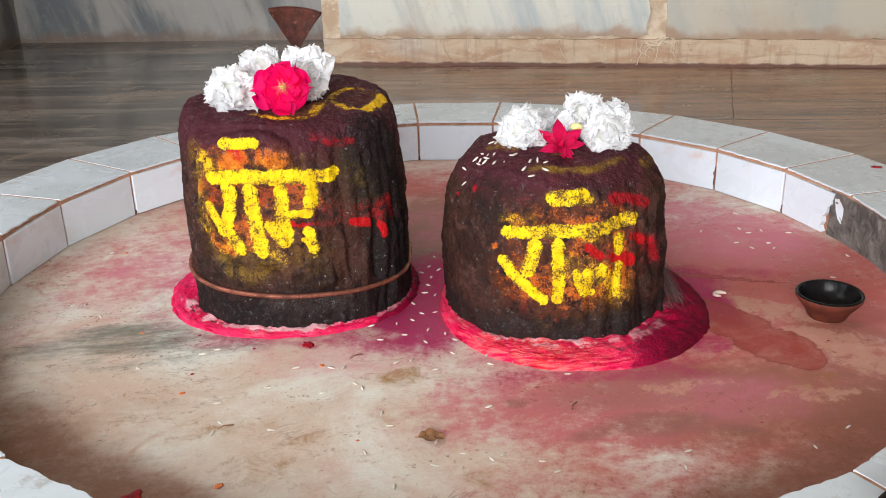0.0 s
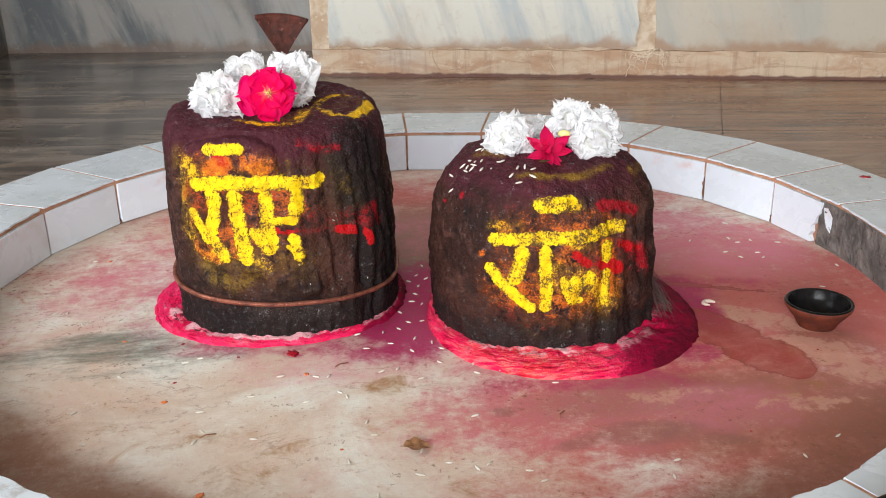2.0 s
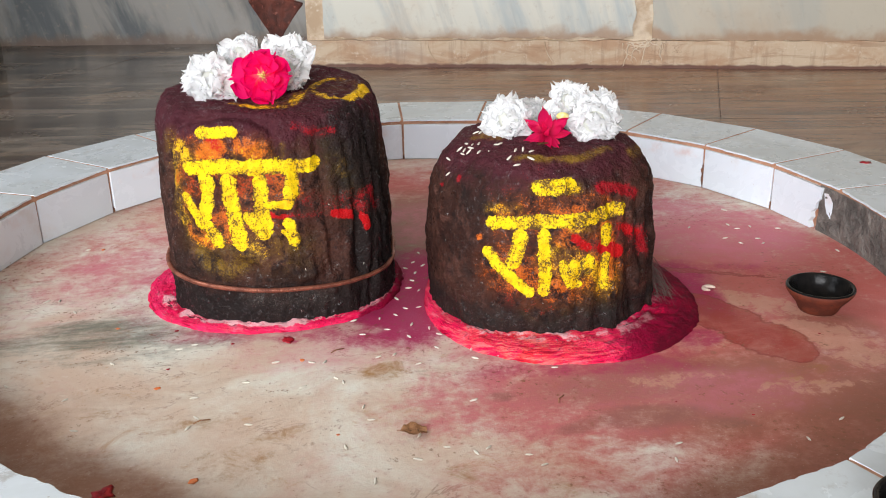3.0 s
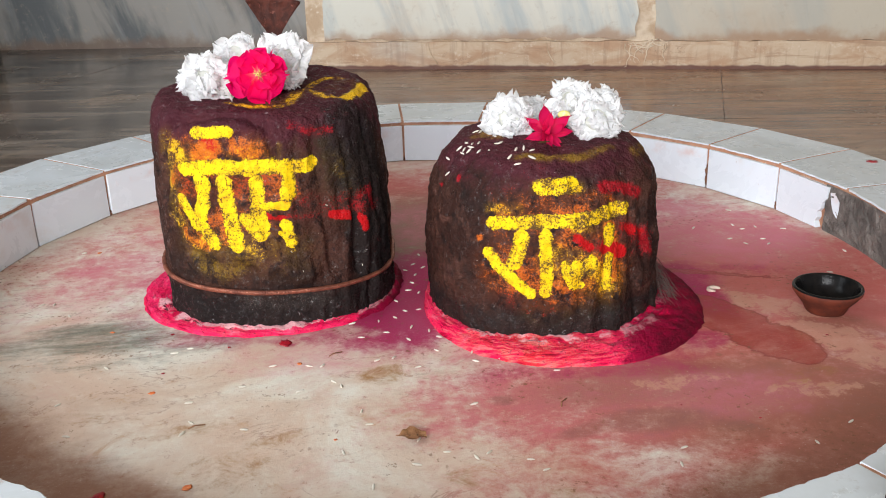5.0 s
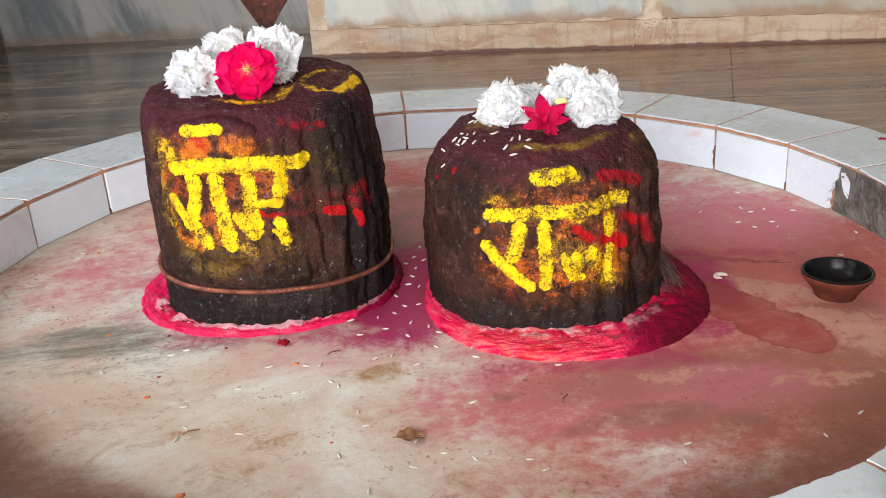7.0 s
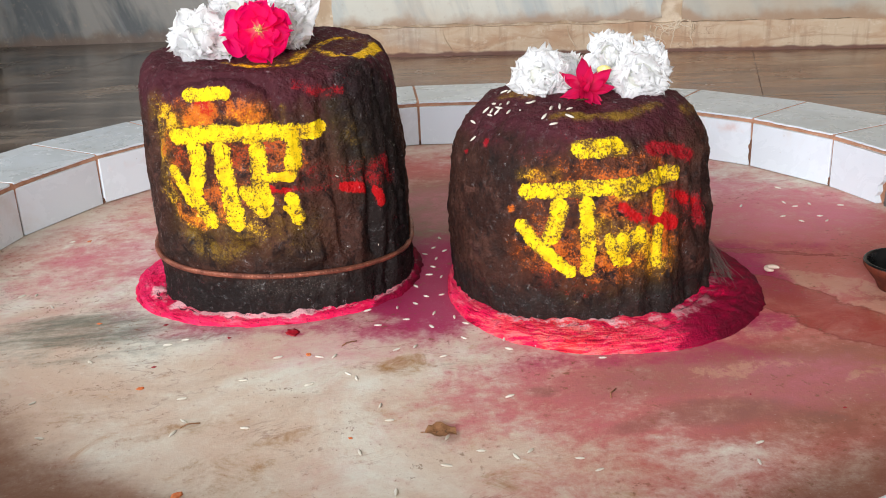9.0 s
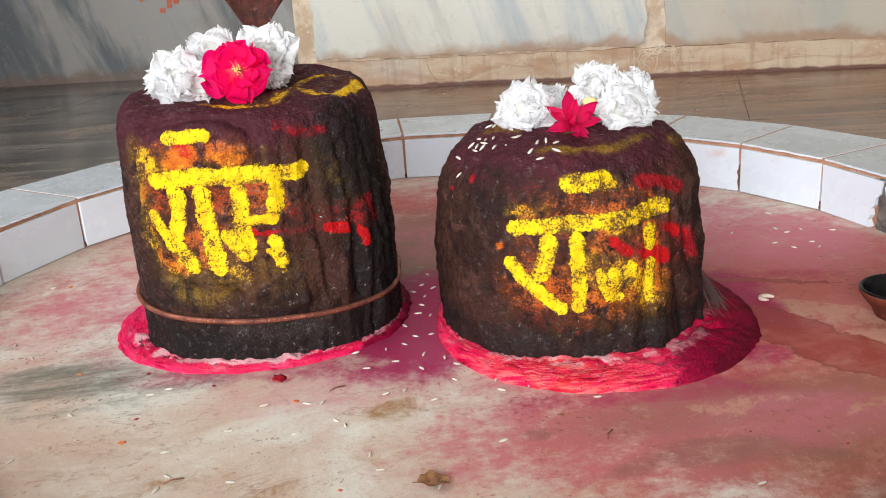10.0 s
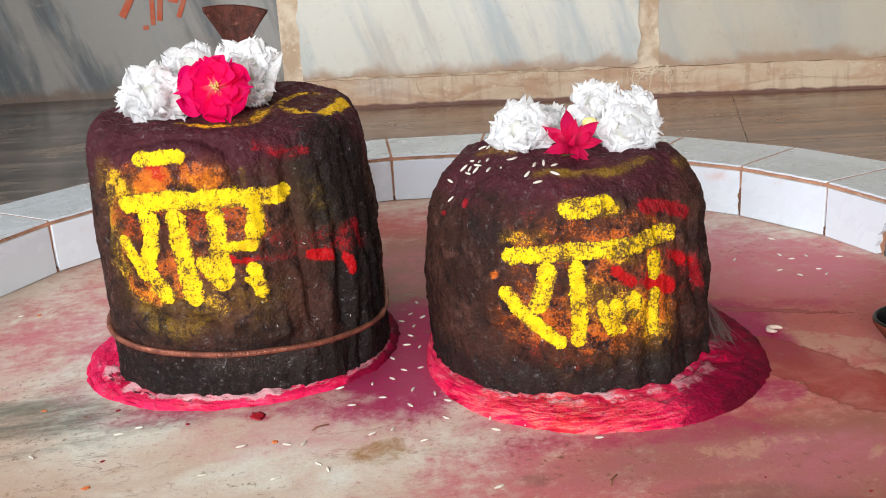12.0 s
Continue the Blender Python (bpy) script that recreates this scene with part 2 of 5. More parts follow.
def clad_marble(name, pale, blue, warm, streak, dirt_z=0.0, dirt_drop=0.0, dirt=(0.36, 0.22, 0.13)):
    n = Nodes(name)
    v = n.vec((9, 9, 1.3), (0, -17, 0))
    s1 = n.noise(1.0, 5, 0.6, v, 0.5)
    s2 = n.noise(1.0, 4, 0.6, n.vec((30, 30, 3), (0, -16, 0)), 0.6)
    cloud = n.noise(6, 5, 0.6)
    c = n.mix(n.step(s1, 0.46, 0.62, 0, streak), pale, blue)
    c = n.mix(n.step(s2, 0.54, 0.70, 0, 0.4 * streak), c, (0.24, 0.26, 0.27))
    c = n.mix(n.step(cloud, 0.5, 0.75, 0, 0.6), c, warm)
    low = n.op("ADD", n.axis(2), n.op("MULTIPLY", n.op("SUBTRACT", n.noise(16, 5), 0.5), 0.07))
    c = n.mix(n.step(low, 0.118 - dirt_drop, 0.092 - dirt_drop, 0, 0.85 * dirt_z), c, dirt)
    c = n.mix(n.step(n.noise(60, 7, 0.78), 0.54, 0.70, 0, 0.4), c, (0.38, 0.30, 0.23))
    c = n.mix(n.step(n.noise(23, 6, 0.7), 0.56, 0.74, 0, 0.3), c, pale)
    n.set(Base_Color=c, Roughness=n.step(cloud, 0.3, 0.7, 0.35, 0.55))
    n.bump(n.noise(60, 5), 0.12, 0.001)
    return n.mat


def base_course():
    n = Nodes("stained_base_course")
    f = n.noise(13, 6, 0.6, n.vec((1, 1, 2.5)), 0.6)
    drip = n.noise(1.0, 4, 0.6, n.vec((70, 70, 6)))
    c = n.mix(n.step(f, 0.35, 0.65), (0.46, 0.285, 0.17), (0.58, 0.45, 0.315))
    c = n.mix(n.step(drip, 0.52, 0.70, 0, 0.4), c, (0.27, 0.15, 0.085))
    c = n.mix(n.step(n.noise(85, 6, 0.75), 0.55, 0.7, 0, 0.55), c, (0.70, 0.61, 0.48))
    crack = n.noise(1.0, 6, 0.6, n.vec((14, 14, 22)), 1.6)
    c = n.mix(n.op("MULTIPLY", n.step(n.op("ABSOLUTE", n.op("SUBTRACT", crack, 0.5)), 0.010, 0.002), n.step(n.noise(7, 3), 0.5, 0.65, 0, 0.6)), c, (0.20, 0.11, 0.07))
    c = n.mix(n.step(n.noise(1.0, 5, 0.7, n.vec((6, 6, 45)), 0.5), 0.56, 0.66, 0, 0.55), c, (0.33, 0.19, 0.11))
    c = n.mix(n.step(n.noise(5, 3), 0.55, 0.7, 0, 0.25), c, (0.40, 0.41, 0.40))
    low = n.op("ADD", n.axis(2), n.op("MULTIPLY", n.op("SUBTRACT", n.noise(30, 4), 0.5), 0.012))
    c = n.mix(n.step(low, 0.041, 0.036, 0, 0.9), c, (0.11, 0.035, 0.025))
    n.set(Base_Color=c, Roughness=0.6)
    n.bump(n.op("ADD", f, drip), 0.35, 0.002)
    return n.mat


def stone_material():
    n = Nodes("dark_worn_stone")
    big = n.noise(11, 5, 0.6)
    mid = n.noise(42, 6, 0.65, warp=0.4)
    grain = n.noise(230, 5, 0.75)
    pit = n.voronoi(380)
    powder = n.noise(620, 3, 0.8)
    smear = n.noise(95, 6, 0.7, warp=0.5)
    veil = n.op("ADD", n.op("MULTIPLY", powder, 0.40), n.op("ADD", n.op("MULTIPLY", smear, 0.40), n.op("MULTIPLY", mid, 0.35)))
    veil = n.op("SUBTRACT", veil, 0.075)
    c = n.mix(n.step(big, 0.35, 0.65), (0.030, 0.0112, 0.008), (0.064, 0.0245, 0.0165))
    c = n.mix(n.step(mid, 0.50, 0.70, 0, 0.75), c, (0.110, 0.050, 0.034))
    c = n.mix(n.step(smear, 0.48, 0.36, 0, 0.8), c, (0.011, 0.0065, 0.006))
    c = n.mix(n.step(n.noise(19, 4), 0.54, 0.66, 0, 0.6), c, (0.016, 0.010, 0.009))

    def dust(c, name, colour, lo, sharp, most, src, gain=1.6):
        a = n.op("ADD", n.attr(name), n.op("MULTIPLY", n.op("SUBTRACT", src, 0.5), gain))
        clump = n.op("MULTIPLY", n.step(a, lo, lo + sharp, 0, most), n.step(n.attr(name), 0.02, 0.2))
        thin = n.op("MULTIPLY", n.step(n.attr(name), 0.05, 0.8, 0, 0.16), n.step(smear, 0.35, 0.6))
        return n.mix(n.op("MAXIMUM", clump, thin), c, colour)

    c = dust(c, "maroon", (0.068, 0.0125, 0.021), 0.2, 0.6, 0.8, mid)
    # The black foot, and shade painted onto the stones' right sides.
    c = dust(c, "darkened", (0.009, 0.008, 0.008), 0.25, 0.6, 0.85, smear)
    c = dust(c, "ash", (0.17, 0.14, 0.12), 0.5, 0.35, 0.6, powder, 2.6)
    c = dust(c, "olive", (0.25, 0.145, 0.012), 0.45, 0.5, 0.75, veil, 2.6)
    c = dust(c, "orange", (0.66, 0.14, 0.012), 0.44, 0.35, 0.85, veil, 3.2)
    c = dust(c, "gold", (0.85, 0.50, 0.01), 0.46, 0.3, 0.92, veil, 3.2)
    c = dust(c, "crimson", (0.34, 0.004, 0.012), 0.34, 0.35, 0.85, veil, 3.2)
    c = dust(c, "red", (0.47, 0.004, 0.007), 0.40, 0.25, 0.95, veil, 2.8)
    c = n.mix(n.step(powder, 0.71, 0.76, 0, 0.45), c, (0.20, 0.11, 0.075))
    # Fine pale specks, made denser to stand for wet glints.
    c = n.mix(n.step(n.noise(480, 2), 0.735, 0.775, 0, 0.7), c, (0.50, 0.45, 0.42))
    n.set(Base_Color=c, Roughness=n.step(n.noise(190, 4, 0.6), 0.54, 0.66, 0.70, 0.16), Specular_IOR_Level=n.step(n.noise(190, 4, 0.6), 0.54, 0.66, 0.16, 0.55))
    h = n.op("ADD", n.op("MULTIPLY", mid, 0.9), n.op("ADD", n.op("MULTIPLY", grain, 0.55), n.op("MULTIPLY", pit, 0.3)))
    n.bump(h, 0.9, 0.003)
    return n.mat


def letter_paint(name, wear):
    n = Nodes(name)
    grain = n.noise(560, 5, 0.8)
    patch = n.noise(80, 5, 0.68)
    c = n.mix(n.step(patch, 0.4, 0.7), (0.92, 0.63, 0.005), (0.80, 0.47, 0.006))
    c = n.mix(n.step(n.noise(34, 4), 0.56, 0.70, 0, 0.5 + 2.0 * wear), c, (0.80, 0.24, 0.012))
    c = n.mix(n.step(n.noise(240, 6, 0.75, warp=0.8), 0.53, 0.63, 0, 0.6), c, (0.50, 0.32, 0.008))
    worn = n.op("ADD", grain, n.op("ADD", n.op("MULTIPLY", n.op("SUBTRACT", patch, 0.5), 0.75), n.op("MULTIPLY", n.attr("edge"), 0.16)))
    c = n.mix(n.step(worn, 0.61 - wear, 0.70 - wear, 0, 0.55), c, (0.34, 0.21, 0.010))
    c = n.mix(n.step(worn, 0.67 - wear, 0.72 - wear, 0, 0.92), c, (0.075, 0.036, 0.016))
    n.set(Base_Color=c, Roughness=0.7, Specular_IOR_Level=0.2)
    n.bump(n.op("ADD", grain, patch), 0.55, 0.0012)
    return n.mat


def vermilion():
    n = Nodes("pink_powder_paint")
    big = n.noise(26, 5, 0.65, warp=0.6)
    fine = n.noise(105, 6, 0.75)
    ring = n.t.nodes.new("ShaderNodeCombineXYZ")
    n.put(ring.inputs[0], n.op("MULTIPLY", n.attr("around"), 34.0)), n.put(ring.inputs[1], n.op("MULTIPLY", n.attr("across"), 330.0))
    streak = n.noise(1.0, 5, 0.7, ring.outputs[0], 0.4)
    c = n.mix(n.step(big, 0.35, 0.65), (0.80, 0.006, 0.075), (0.90, 0.030, 0.15))
    warm = n.attr("salmon")
    c = n.mix(n.op("MULTIPLY", n.step(big, 0.38, 0.55), warm), c, (0.86, 0.030, 0.050))
    c = n.mix(n.op("MULTIPLY", n.step(streak, 0.48, 0.60, 0, 0.85), warm), c, (0.93, 0.24, 0.19))
    c = n.mix(n.step(n.op("MULTIPLY", n.op("ADD", streak, fine), 0.5), 0.51, 0.64, 0, 0.7), c, (0.94, 0.20, 0.30))
    c = n.mix(n.step(streak, 0.44, 0.36, 0, 0.85), c, (0.36, 0.003, 0.026))
    c = n.mix(n.step(n.noise(1.0, 6, 0.75, ring.outputs[0], 1.2), 0.40, 0.34, 0, 0.8), c, (0.06, 0.004, 0.010))
    c = n.mix(n.step(fine, 0.55, 0.66, 0, 0.4), c, (0.48, 0.008, 0.045))
    c = n.mix(n.step(n.noise(420, 3, 0.7), 0.60, 0.66, 0, 0.7), c, (0.10, 0.006, 0.015))
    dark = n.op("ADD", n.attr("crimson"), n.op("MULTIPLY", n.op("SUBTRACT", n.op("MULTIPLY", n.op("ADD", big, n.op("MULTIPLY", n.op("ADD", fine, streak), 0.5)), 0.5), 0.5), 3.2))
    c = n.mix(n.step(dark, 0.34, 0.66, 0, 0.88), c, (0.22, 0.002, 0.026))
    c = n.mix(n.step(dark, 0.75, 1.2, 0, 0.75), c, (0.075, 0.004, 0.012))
    crust = n.op("ADD", n.attr("crust"), n.op("MULTIPLY", n.op("SUBTRACT", n.op("MULTIPLY", n.op("ADD", fine, big), 0.5), 0.5), 3.4))
    light = n.op("SUBTRACT", 1.0, n.attr("crimson"))
    c = n.mix(n.op("MULTIPLY", light, n.step(crust, 0.74, 1.05, 0, 0.9)), c, (0.92, 0.50, 0.52))
    c = n.mix(n.step(n.op("ADD", n.attr("crust"), n.op("MULTIPLY", n.op("SUBTRACT", streak, 0.5), 3.0)), 1.10, 1.28, 0, 0.9), c, (0.035, 0.010, 0.013))
    n.set(Base_Color=c, Roughness=0.7, Specular_IOR_Level=0.06)
    n.bump(n.op("ADD", big, n.op("MULTIPLY", fine, 0.9)), 1.0, 0.004)
    return n.mat


def petal_material(name, inner, outer, rough=0.55, reach=0.5):
    n = Nodes(name)
    v = n.step(n.attr("along"), 0.0, reach)
    c = n.mix(v, inner, outer)
    n.set(Base_Color=c, Roughness=rough, Specular_IOR_Level=0.2)
    n.bump(n.noise(150, 3), 0.25, 0.001)
    thin = n.t.nodes.new("ShaderNodeBsdfTranslucent")
    n.put(thin.inputs["Color"], c)
    both = n.t.nodes.new("ShaderNodeMixShader")
    both.inputs[0].default_value = 0.55
    n.t.links.new(n.b.outputs[0], both.inputs[1]), n.t.links.new(thin.outputs[0], both.inputs[2])
    n.t.links.new(both.outputs[0], n.t.nodes["Material Output"].inputs["Surface"])
    return n.mat


def copper():
    n = Nodes("old_copper")
    f = n.noise(70, 5, 0.6)
    c = n.mix(n.step(f, 0.35, 0.65), (0.36, 0.125, 0.075), (0.17, 0.055, 0.036))
    c = n.mix(n.step(n.noise(180, 3), 0.66, 0.74, 0, 0.7), c, (0.42, 0.20, 0.15))
    n.set(Base_Color=c, Metallic=0.55, Roughness=n.step(f, 0.3, 0.7, 0.38, 0.6))
    n.bump(n.op("ADD", f, n.voronoi(420)), 0.4, 0.0012)
    return n.mat


M_floor = shrine_floor()
M_basin = basin_marble()
M_tile = glazed_tile()
M_grout = mottled("brown_grout", (0.50, 0.26, 0.16), (0.36, 0.17, 0.095), 60, 0.85, 0.6, 0.003, (0.60, 0.42, 0.31))
M_cement = mottled("bare_grey_cement", (0.10, 0.088, 0.078), (0.20, 0.175, 0.155), 45, 0.85, 1.0, 0.006, (0.045, 0.038, 0.034))
M_plaster = mottled("cream_plaster", (0.68, 0.56, 0.42), (0.48, 0.34, 0.22), 26, 0.8, 0.8, 0.004, (0.70, 0.61, 0.48))
M_room = mottled("limewashed_plaster", (0.30, 0.28, 0.25), (0.25, 0.22, 0.19), 6, 0.8, 0.3, 0.004)
M_clad = clad_marble("pale_clad_marble", (0.60, 0.58, 0.50), (0.36, 0.41, 0.42), (0.56, 0.46, 0.35), 0.8, 1.0)
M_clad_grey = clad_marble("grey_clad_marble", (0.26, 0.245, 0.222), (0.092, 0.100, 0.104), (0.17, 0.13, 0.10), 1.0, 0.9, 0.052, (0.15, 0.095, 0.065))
M_clad_warm = clad_marble("weathered_clad_marble", (0.50, 0.45, 0.36), (0.37, 0.38, 0.35), (0.44, 0.34, 0.245), 0.5, 1.0)
M_base = base_course()
M_stone = stone_material()
M_yellow = letter_paint("yellow_letter_paint", 0.095)
M_yellow_worn = letter_paint("worn_yellow_letter_paint", 0.135)
M_pink = vermilion()
M_copper = copper()
M_dark_copper = mottled("tarnished_copper", (0.10, 0.028, 0.018), (0.045, 0.014, 0.010), 70, 0.36, 0.9, 0.002, (0.20, 0.07, 0.05))
M_white_petal = petal_material("white_petal", (0.97, 0.97, 0.90), (1.0, 1.0, 1.0))
M_rose_petal = petal_material("rose_petal", (0.96, 0.26, 0.33), (0.97, 0.003, 0.17), 0.6, 0.26)
M_crimson_petal = petal_material("crimson_petal", (0.50, 0.008, 0.06), (0.82, 0.012, 0.12), 0.45)
M_ball = mottled("pale_yellow_ball", (0.86, 0.74, 0.22), (0.88, 0.84, 0.52), 200, 0.6, 0.2)
M_leaf = mottled("green_sepal", (0.05, 0.10, 0.02), (0.10, 0.15, 0.035), 90, 0.5, 0.2)
M_stamen = mottled("yellow_stamen", (0.75, 0.50, 0.10), (0.80, 0.62, 0.25), 200, 0.7, 0.3)
M_clay = mottled("terracotta", (0.15, 0.036, 0.020), (0.085, 0.024, 0.016), 55, 0.65, 0.4, 0.001, (0.07, 0.025, 0.02))
M_soot = mottled("oily_soot", (0.006, 0.006, 0.006), (0.014, 0.012, 0.011), 60, 0.22, 0.4, 0.001)
M_rice = mottled("raw_rice", (0.72, 0.69, 0.60), (0.62, 0.57, 0.48), 120, 0.45, 0.1)
M_dry = mottled("dry_leaf", (0.24, 0.10, 0.04), (0.36, 0.18, 0.08), 120, 0.7, 0.5, 0.001, (0.06, 0.03, 0.015))
M_red_scrap = mottled("dried_red_petal", (0.42, 0.004, 0.015), (0.24, 0.004, 0.015), 150, 0.5, 0.3, 0.001)
M_orange_scrap = mottled("orange_powder", (0.80, 0.17, 0.03), (0.72, 0.24, 0.09), 200, 0.8, 0.4, 0.001)
M_husk = mottled("pale_husk", (0.68, 0.55, 0.45), (0.58, 0.43, 0.34), 160, 0.6, 0.3, 0.001)
M_fibre = mottled("grey_fibre", (0.085, 0.052, 0.045), (0.13, 0.075, 0.065), 90, 0.8, 0.2)
M_mark = mottled("orange_wall_paint", (0.50, 0.085, 0.03), (0.42, 0.13, 0.075), 60, 0.75, 0.2)
M_joint = mottled("dark_slab_joint", (0.07, 0.042, 0.032), (0.11, 0.066, 0.048), 60, 0.7, 0.5, 0.001)
M_rust = mottled("joint_rust", (0.10, 0.04, 0.022), (0.24, 0.11, 0.06), 160, 0.85, 0.8, 0.002, (0.02, 0.014, 0.012))
for dull in (M_soot, M_clay, M_dark_copper):
    dull.node_tree.nodes["Principled BSDF"].inputs["Specular IOR Level"].default_value = 0.12

# ---------- structure ----------
def ring_floor():
    bm = bmesh.new()
    n = 104
    inner = [bm.verts.new((CX + (R_OUT - 0.002) * math.cos(a), CY + (R_OUT - 0.002) * math.sin(a), FLOOR_Z)) for a in (2 * math.pi * i / n for i in range(n))]
    outer = []
    for i in range(n):
        a = 2 * math.pi * i / n
        c, s = math.cos(a), math.sin(a)
        k = 1 / max(abs(c), abs(s))
        outer.append(bm.verts.new((CX + 3.4 * c * k, CY + 3.4 * s * k, FLOOR_Z)))
    grid_faces(bm, [inner, outer], True)
    return bm


tagged(obj("floor", ring_floor(), M_floor), "grey-brown streaked polished marble floor of the shrine", "floor", kind="structure")


# joints between the floor's slabs, a shade darker than the marble
shrine = bpy.data.objects["floor"]
for (ax, ay), (bx, by) in (((0.487, 1.36), (0.624, 1.815)), ((-0.83, 1.62), (-0.575, 2.27)), ((0.44, 1.425), (1.9, 1.29))):
    bm = tube([(ax + (bx - ax) * k / 24 + 0.0004 * noise.noise((k * 0.9, ax, 1)), ay + (by - ay) * k / 24, FLOOR_Z - 0.0004) for k in range(25)], [0.0008 + 0.0003 * noise.noise((k * 1.3, by, 2)) for k in range(25)], 6)
    part("slab_joint", bm, M_joint, shrine, "dark joint between floor slabs", smooth=True)


def spread(p, blobs):
    """Soft oval patches (x, y, half length, half width, turn, strength) as one field over points p."""
    out = np.zeros(len(p))
    for x, y, a, b, turn, s in blobs:
        c, k = math.cos(radians(turn)), math.sin(radians(turn))
        u, v = (p[:, 0] - x) * c + (p[:, 1] - y) * k, -(p[:, 0] - x) * k + (p[:, 1] - y) * c
        d = np.clip(1.45 - np.sqrt((u / a) ** 2 + (v / b) ** 2), 0, 1)
        out = np.maximum(out, s * d * d * (3 - 2 * d))
    return out


def set_field(me, name, values):
    me.attributes.new(name, "FLOAT", "POINT").data.foreach_set("value", np.asarray(values, dtype=np.float32))


STAINS_AND_SHADE = dict(
    rose=[(0.20, 0.60, 0.22, 0.10, 0, 0.95), (0.36, 0.72, 0.30, 0.40, 20, 1.0), (0.02, 1.12, 0.42, 0.20, 0, 0.85), (0.24, 0.50, 0.24, 0.12, 0, 0.62), (-0.30, 0.98, 0.2, 0.12, 20, 0.6)],
    # brown: dirt, plus painted shade along the front kerb and between the stones.
    brown=[(0.20, 0.625, 0.14, 0.045, 8, 0.85), (0.34, 0.60, 0.12, 0.07, 20, 0.7), (0.0, 1.02, 0.11, 0.16, 0, 1.25), (-0.01, 0.93, 0.05, 0.10, 0, 1.0), (0.29, 0.57, 0.12, 0.05, 20, 0.8), (0.30, 0.60, 0.16, 0.09, 20, 0.75), (0.36, 0.53, 0.14, 0.10, 50, 0.95), (0.40, 0.72, 0.06, 0.03, -40, 0.7), (-0.25, 0.47, 0.22, 0.065, -35, 1.0), (-0.37, 0.56, 0.12, 0.07, -52, 1.0), (-0.43, 0.68, 0.08, 0.03, -75, 0.7), (0.24, 0.45, 0.2, 0.06, 33, 0.9), (-0.05, 0.42, 0.2, 0.035, 0, 0.9), (-0.42, 0.62, 0.1, 0.05, -60, 0.7)],
    pink=[(-0.36, 0.88, 0.12, 0.10, 20, 0.5), (-0.30, 1.02, 0.14, 0.08, -30, 0.45), (-0.42, 0.78, 0.08, 0.05, 0, 0.5), (0.16, 0.58, 0.22, 0.05, 5, 0.55), (0.34, 1.0, 0.16, 0.12, -40, 0.9), (-0.33, 0.93, 0.10, 0.09, 0, 0.7), (0.10, 0.62, 0.16, 0.07, 0, 0.6), (-0.05, 0.70, 0.16, 0.05, 0, 0.6), (0.02, 1.05, 0.25, 0.12, 0, 0.6), (0.24, 0.60, 0.1, 0.05, 0, 0.7)],
    sand=[(0.31, 0.80, 0.05, 0.022, -25, 0.9), (0.36, 0.765, 0.06, 0.022, -30, 0.85), (0.375, 0.70, 0.055, 0.030, -35, 1.0), (0.40, 0.655, 0.05, 0.025, -20, 0.8), (0.255, 0.69, 0.03, 0.018, 10, 0.7), (0.20, 0.62, 0.06, 0.015, 5, 0.6), (0.33, 0.60, 0.05, 0.02, 0, 0.6)],
    green=[(-0.310, 0.755, 0.085, 0.042, -6, 1.0), (-0.385, 0.745, 0.06, 0.03, 10, 0.65), (-0.23, 0.738, 0.06, 0.025, 0, 0.7), (-0.30, 0.70, 0.08, 0.02, -4, 0.4)],
    yellow=[(-0.14, 0.545, 0.05, 0.012, 35, 0.6), (-0.27, 0.60, 0.05, 0.014, -10, 0.5), (0.09, 0.47, 0.03, 0.014, 0, 0.6), (-0.30, 0.85, 0.05, 0.02, 20, 0.45), (0.33, 0.62, 0.04, 0.02, 10, 0.5), (-0.04, 0.66, 0.026, 0.02, 20, 0.9), (-0.155, 0.52, 0.035, 0.03, 0, 0.7), (-0.19, 0.58, 0.04, 0.012, 15, 0.7), (0.025, 0.495, 0.02, 0.015, 0, 0.7), (-0.36, 0.61, 0.02, 0.01, 0, 0.5)],
    grey=[(0.175, 0.565, 0.06, 0.022, 5, 0.9), (0.125, 0.555, 0.035, 0.012, 20, 0.8), (0.225, 0.552, 0.04, 0.014, -10, 0.7), (0.06, 0.605, 0.016, 0.01, 0, 0.8)],
    magenta=[(-0.012, 0.83, 0.060, 0.13, -8, 1.15), (0.145, 0.80, 0.150, 0.155, 0, 0.30), (0.285, 0.80, 0.026, 0.060, 10, 1.0), (0.26, 0.70, 0.03, 0.02, 40, 0.6), (0.16, 0.648, 0.12, 0.014, 0, 0.38), (-0.16, 0.87, 0.150, 0.14, 0, 0.30), (-0.02, 0.775, 0.06, 0.055, 0, 1.0), (-0.285, 0.81, 0.03, 0.05, 10, 0.35), (-0.03, 0.745, 0.06, 0.03, 30, 0.7), (-0.15, 0.75, 0.14, 0.03, 0, 0.55), (0.22, 0.675, 0.05, 0.03, 25, 0.35), (0.13, 0.655, 0.13, 0.02, 4, 0.35), (0.275, 0.86, 0.05, 0.04, -15, 0.6), (-0.13, 0.722, 0.012, 0.004, 0, 0.8), (0.33, 0.87, 0.09, 0.018, -10, 0.34)],
    wet=[(0.275, 0.775, 0.034, 0.034, -40, 1.0), (0.295, 0.745, 0.045, 0.034, -50, 1.1), (0.322, 0.695, 0.048, 0.034, -52, 1.1), (0.338, 0.668, 0.022, 0.024, -30, 1.0), (0.305, 0.862, 0.05, 0.006, -14, 0.7), (0.355, 0.845, 0.05, 0.005, -14, 0.6)],
)


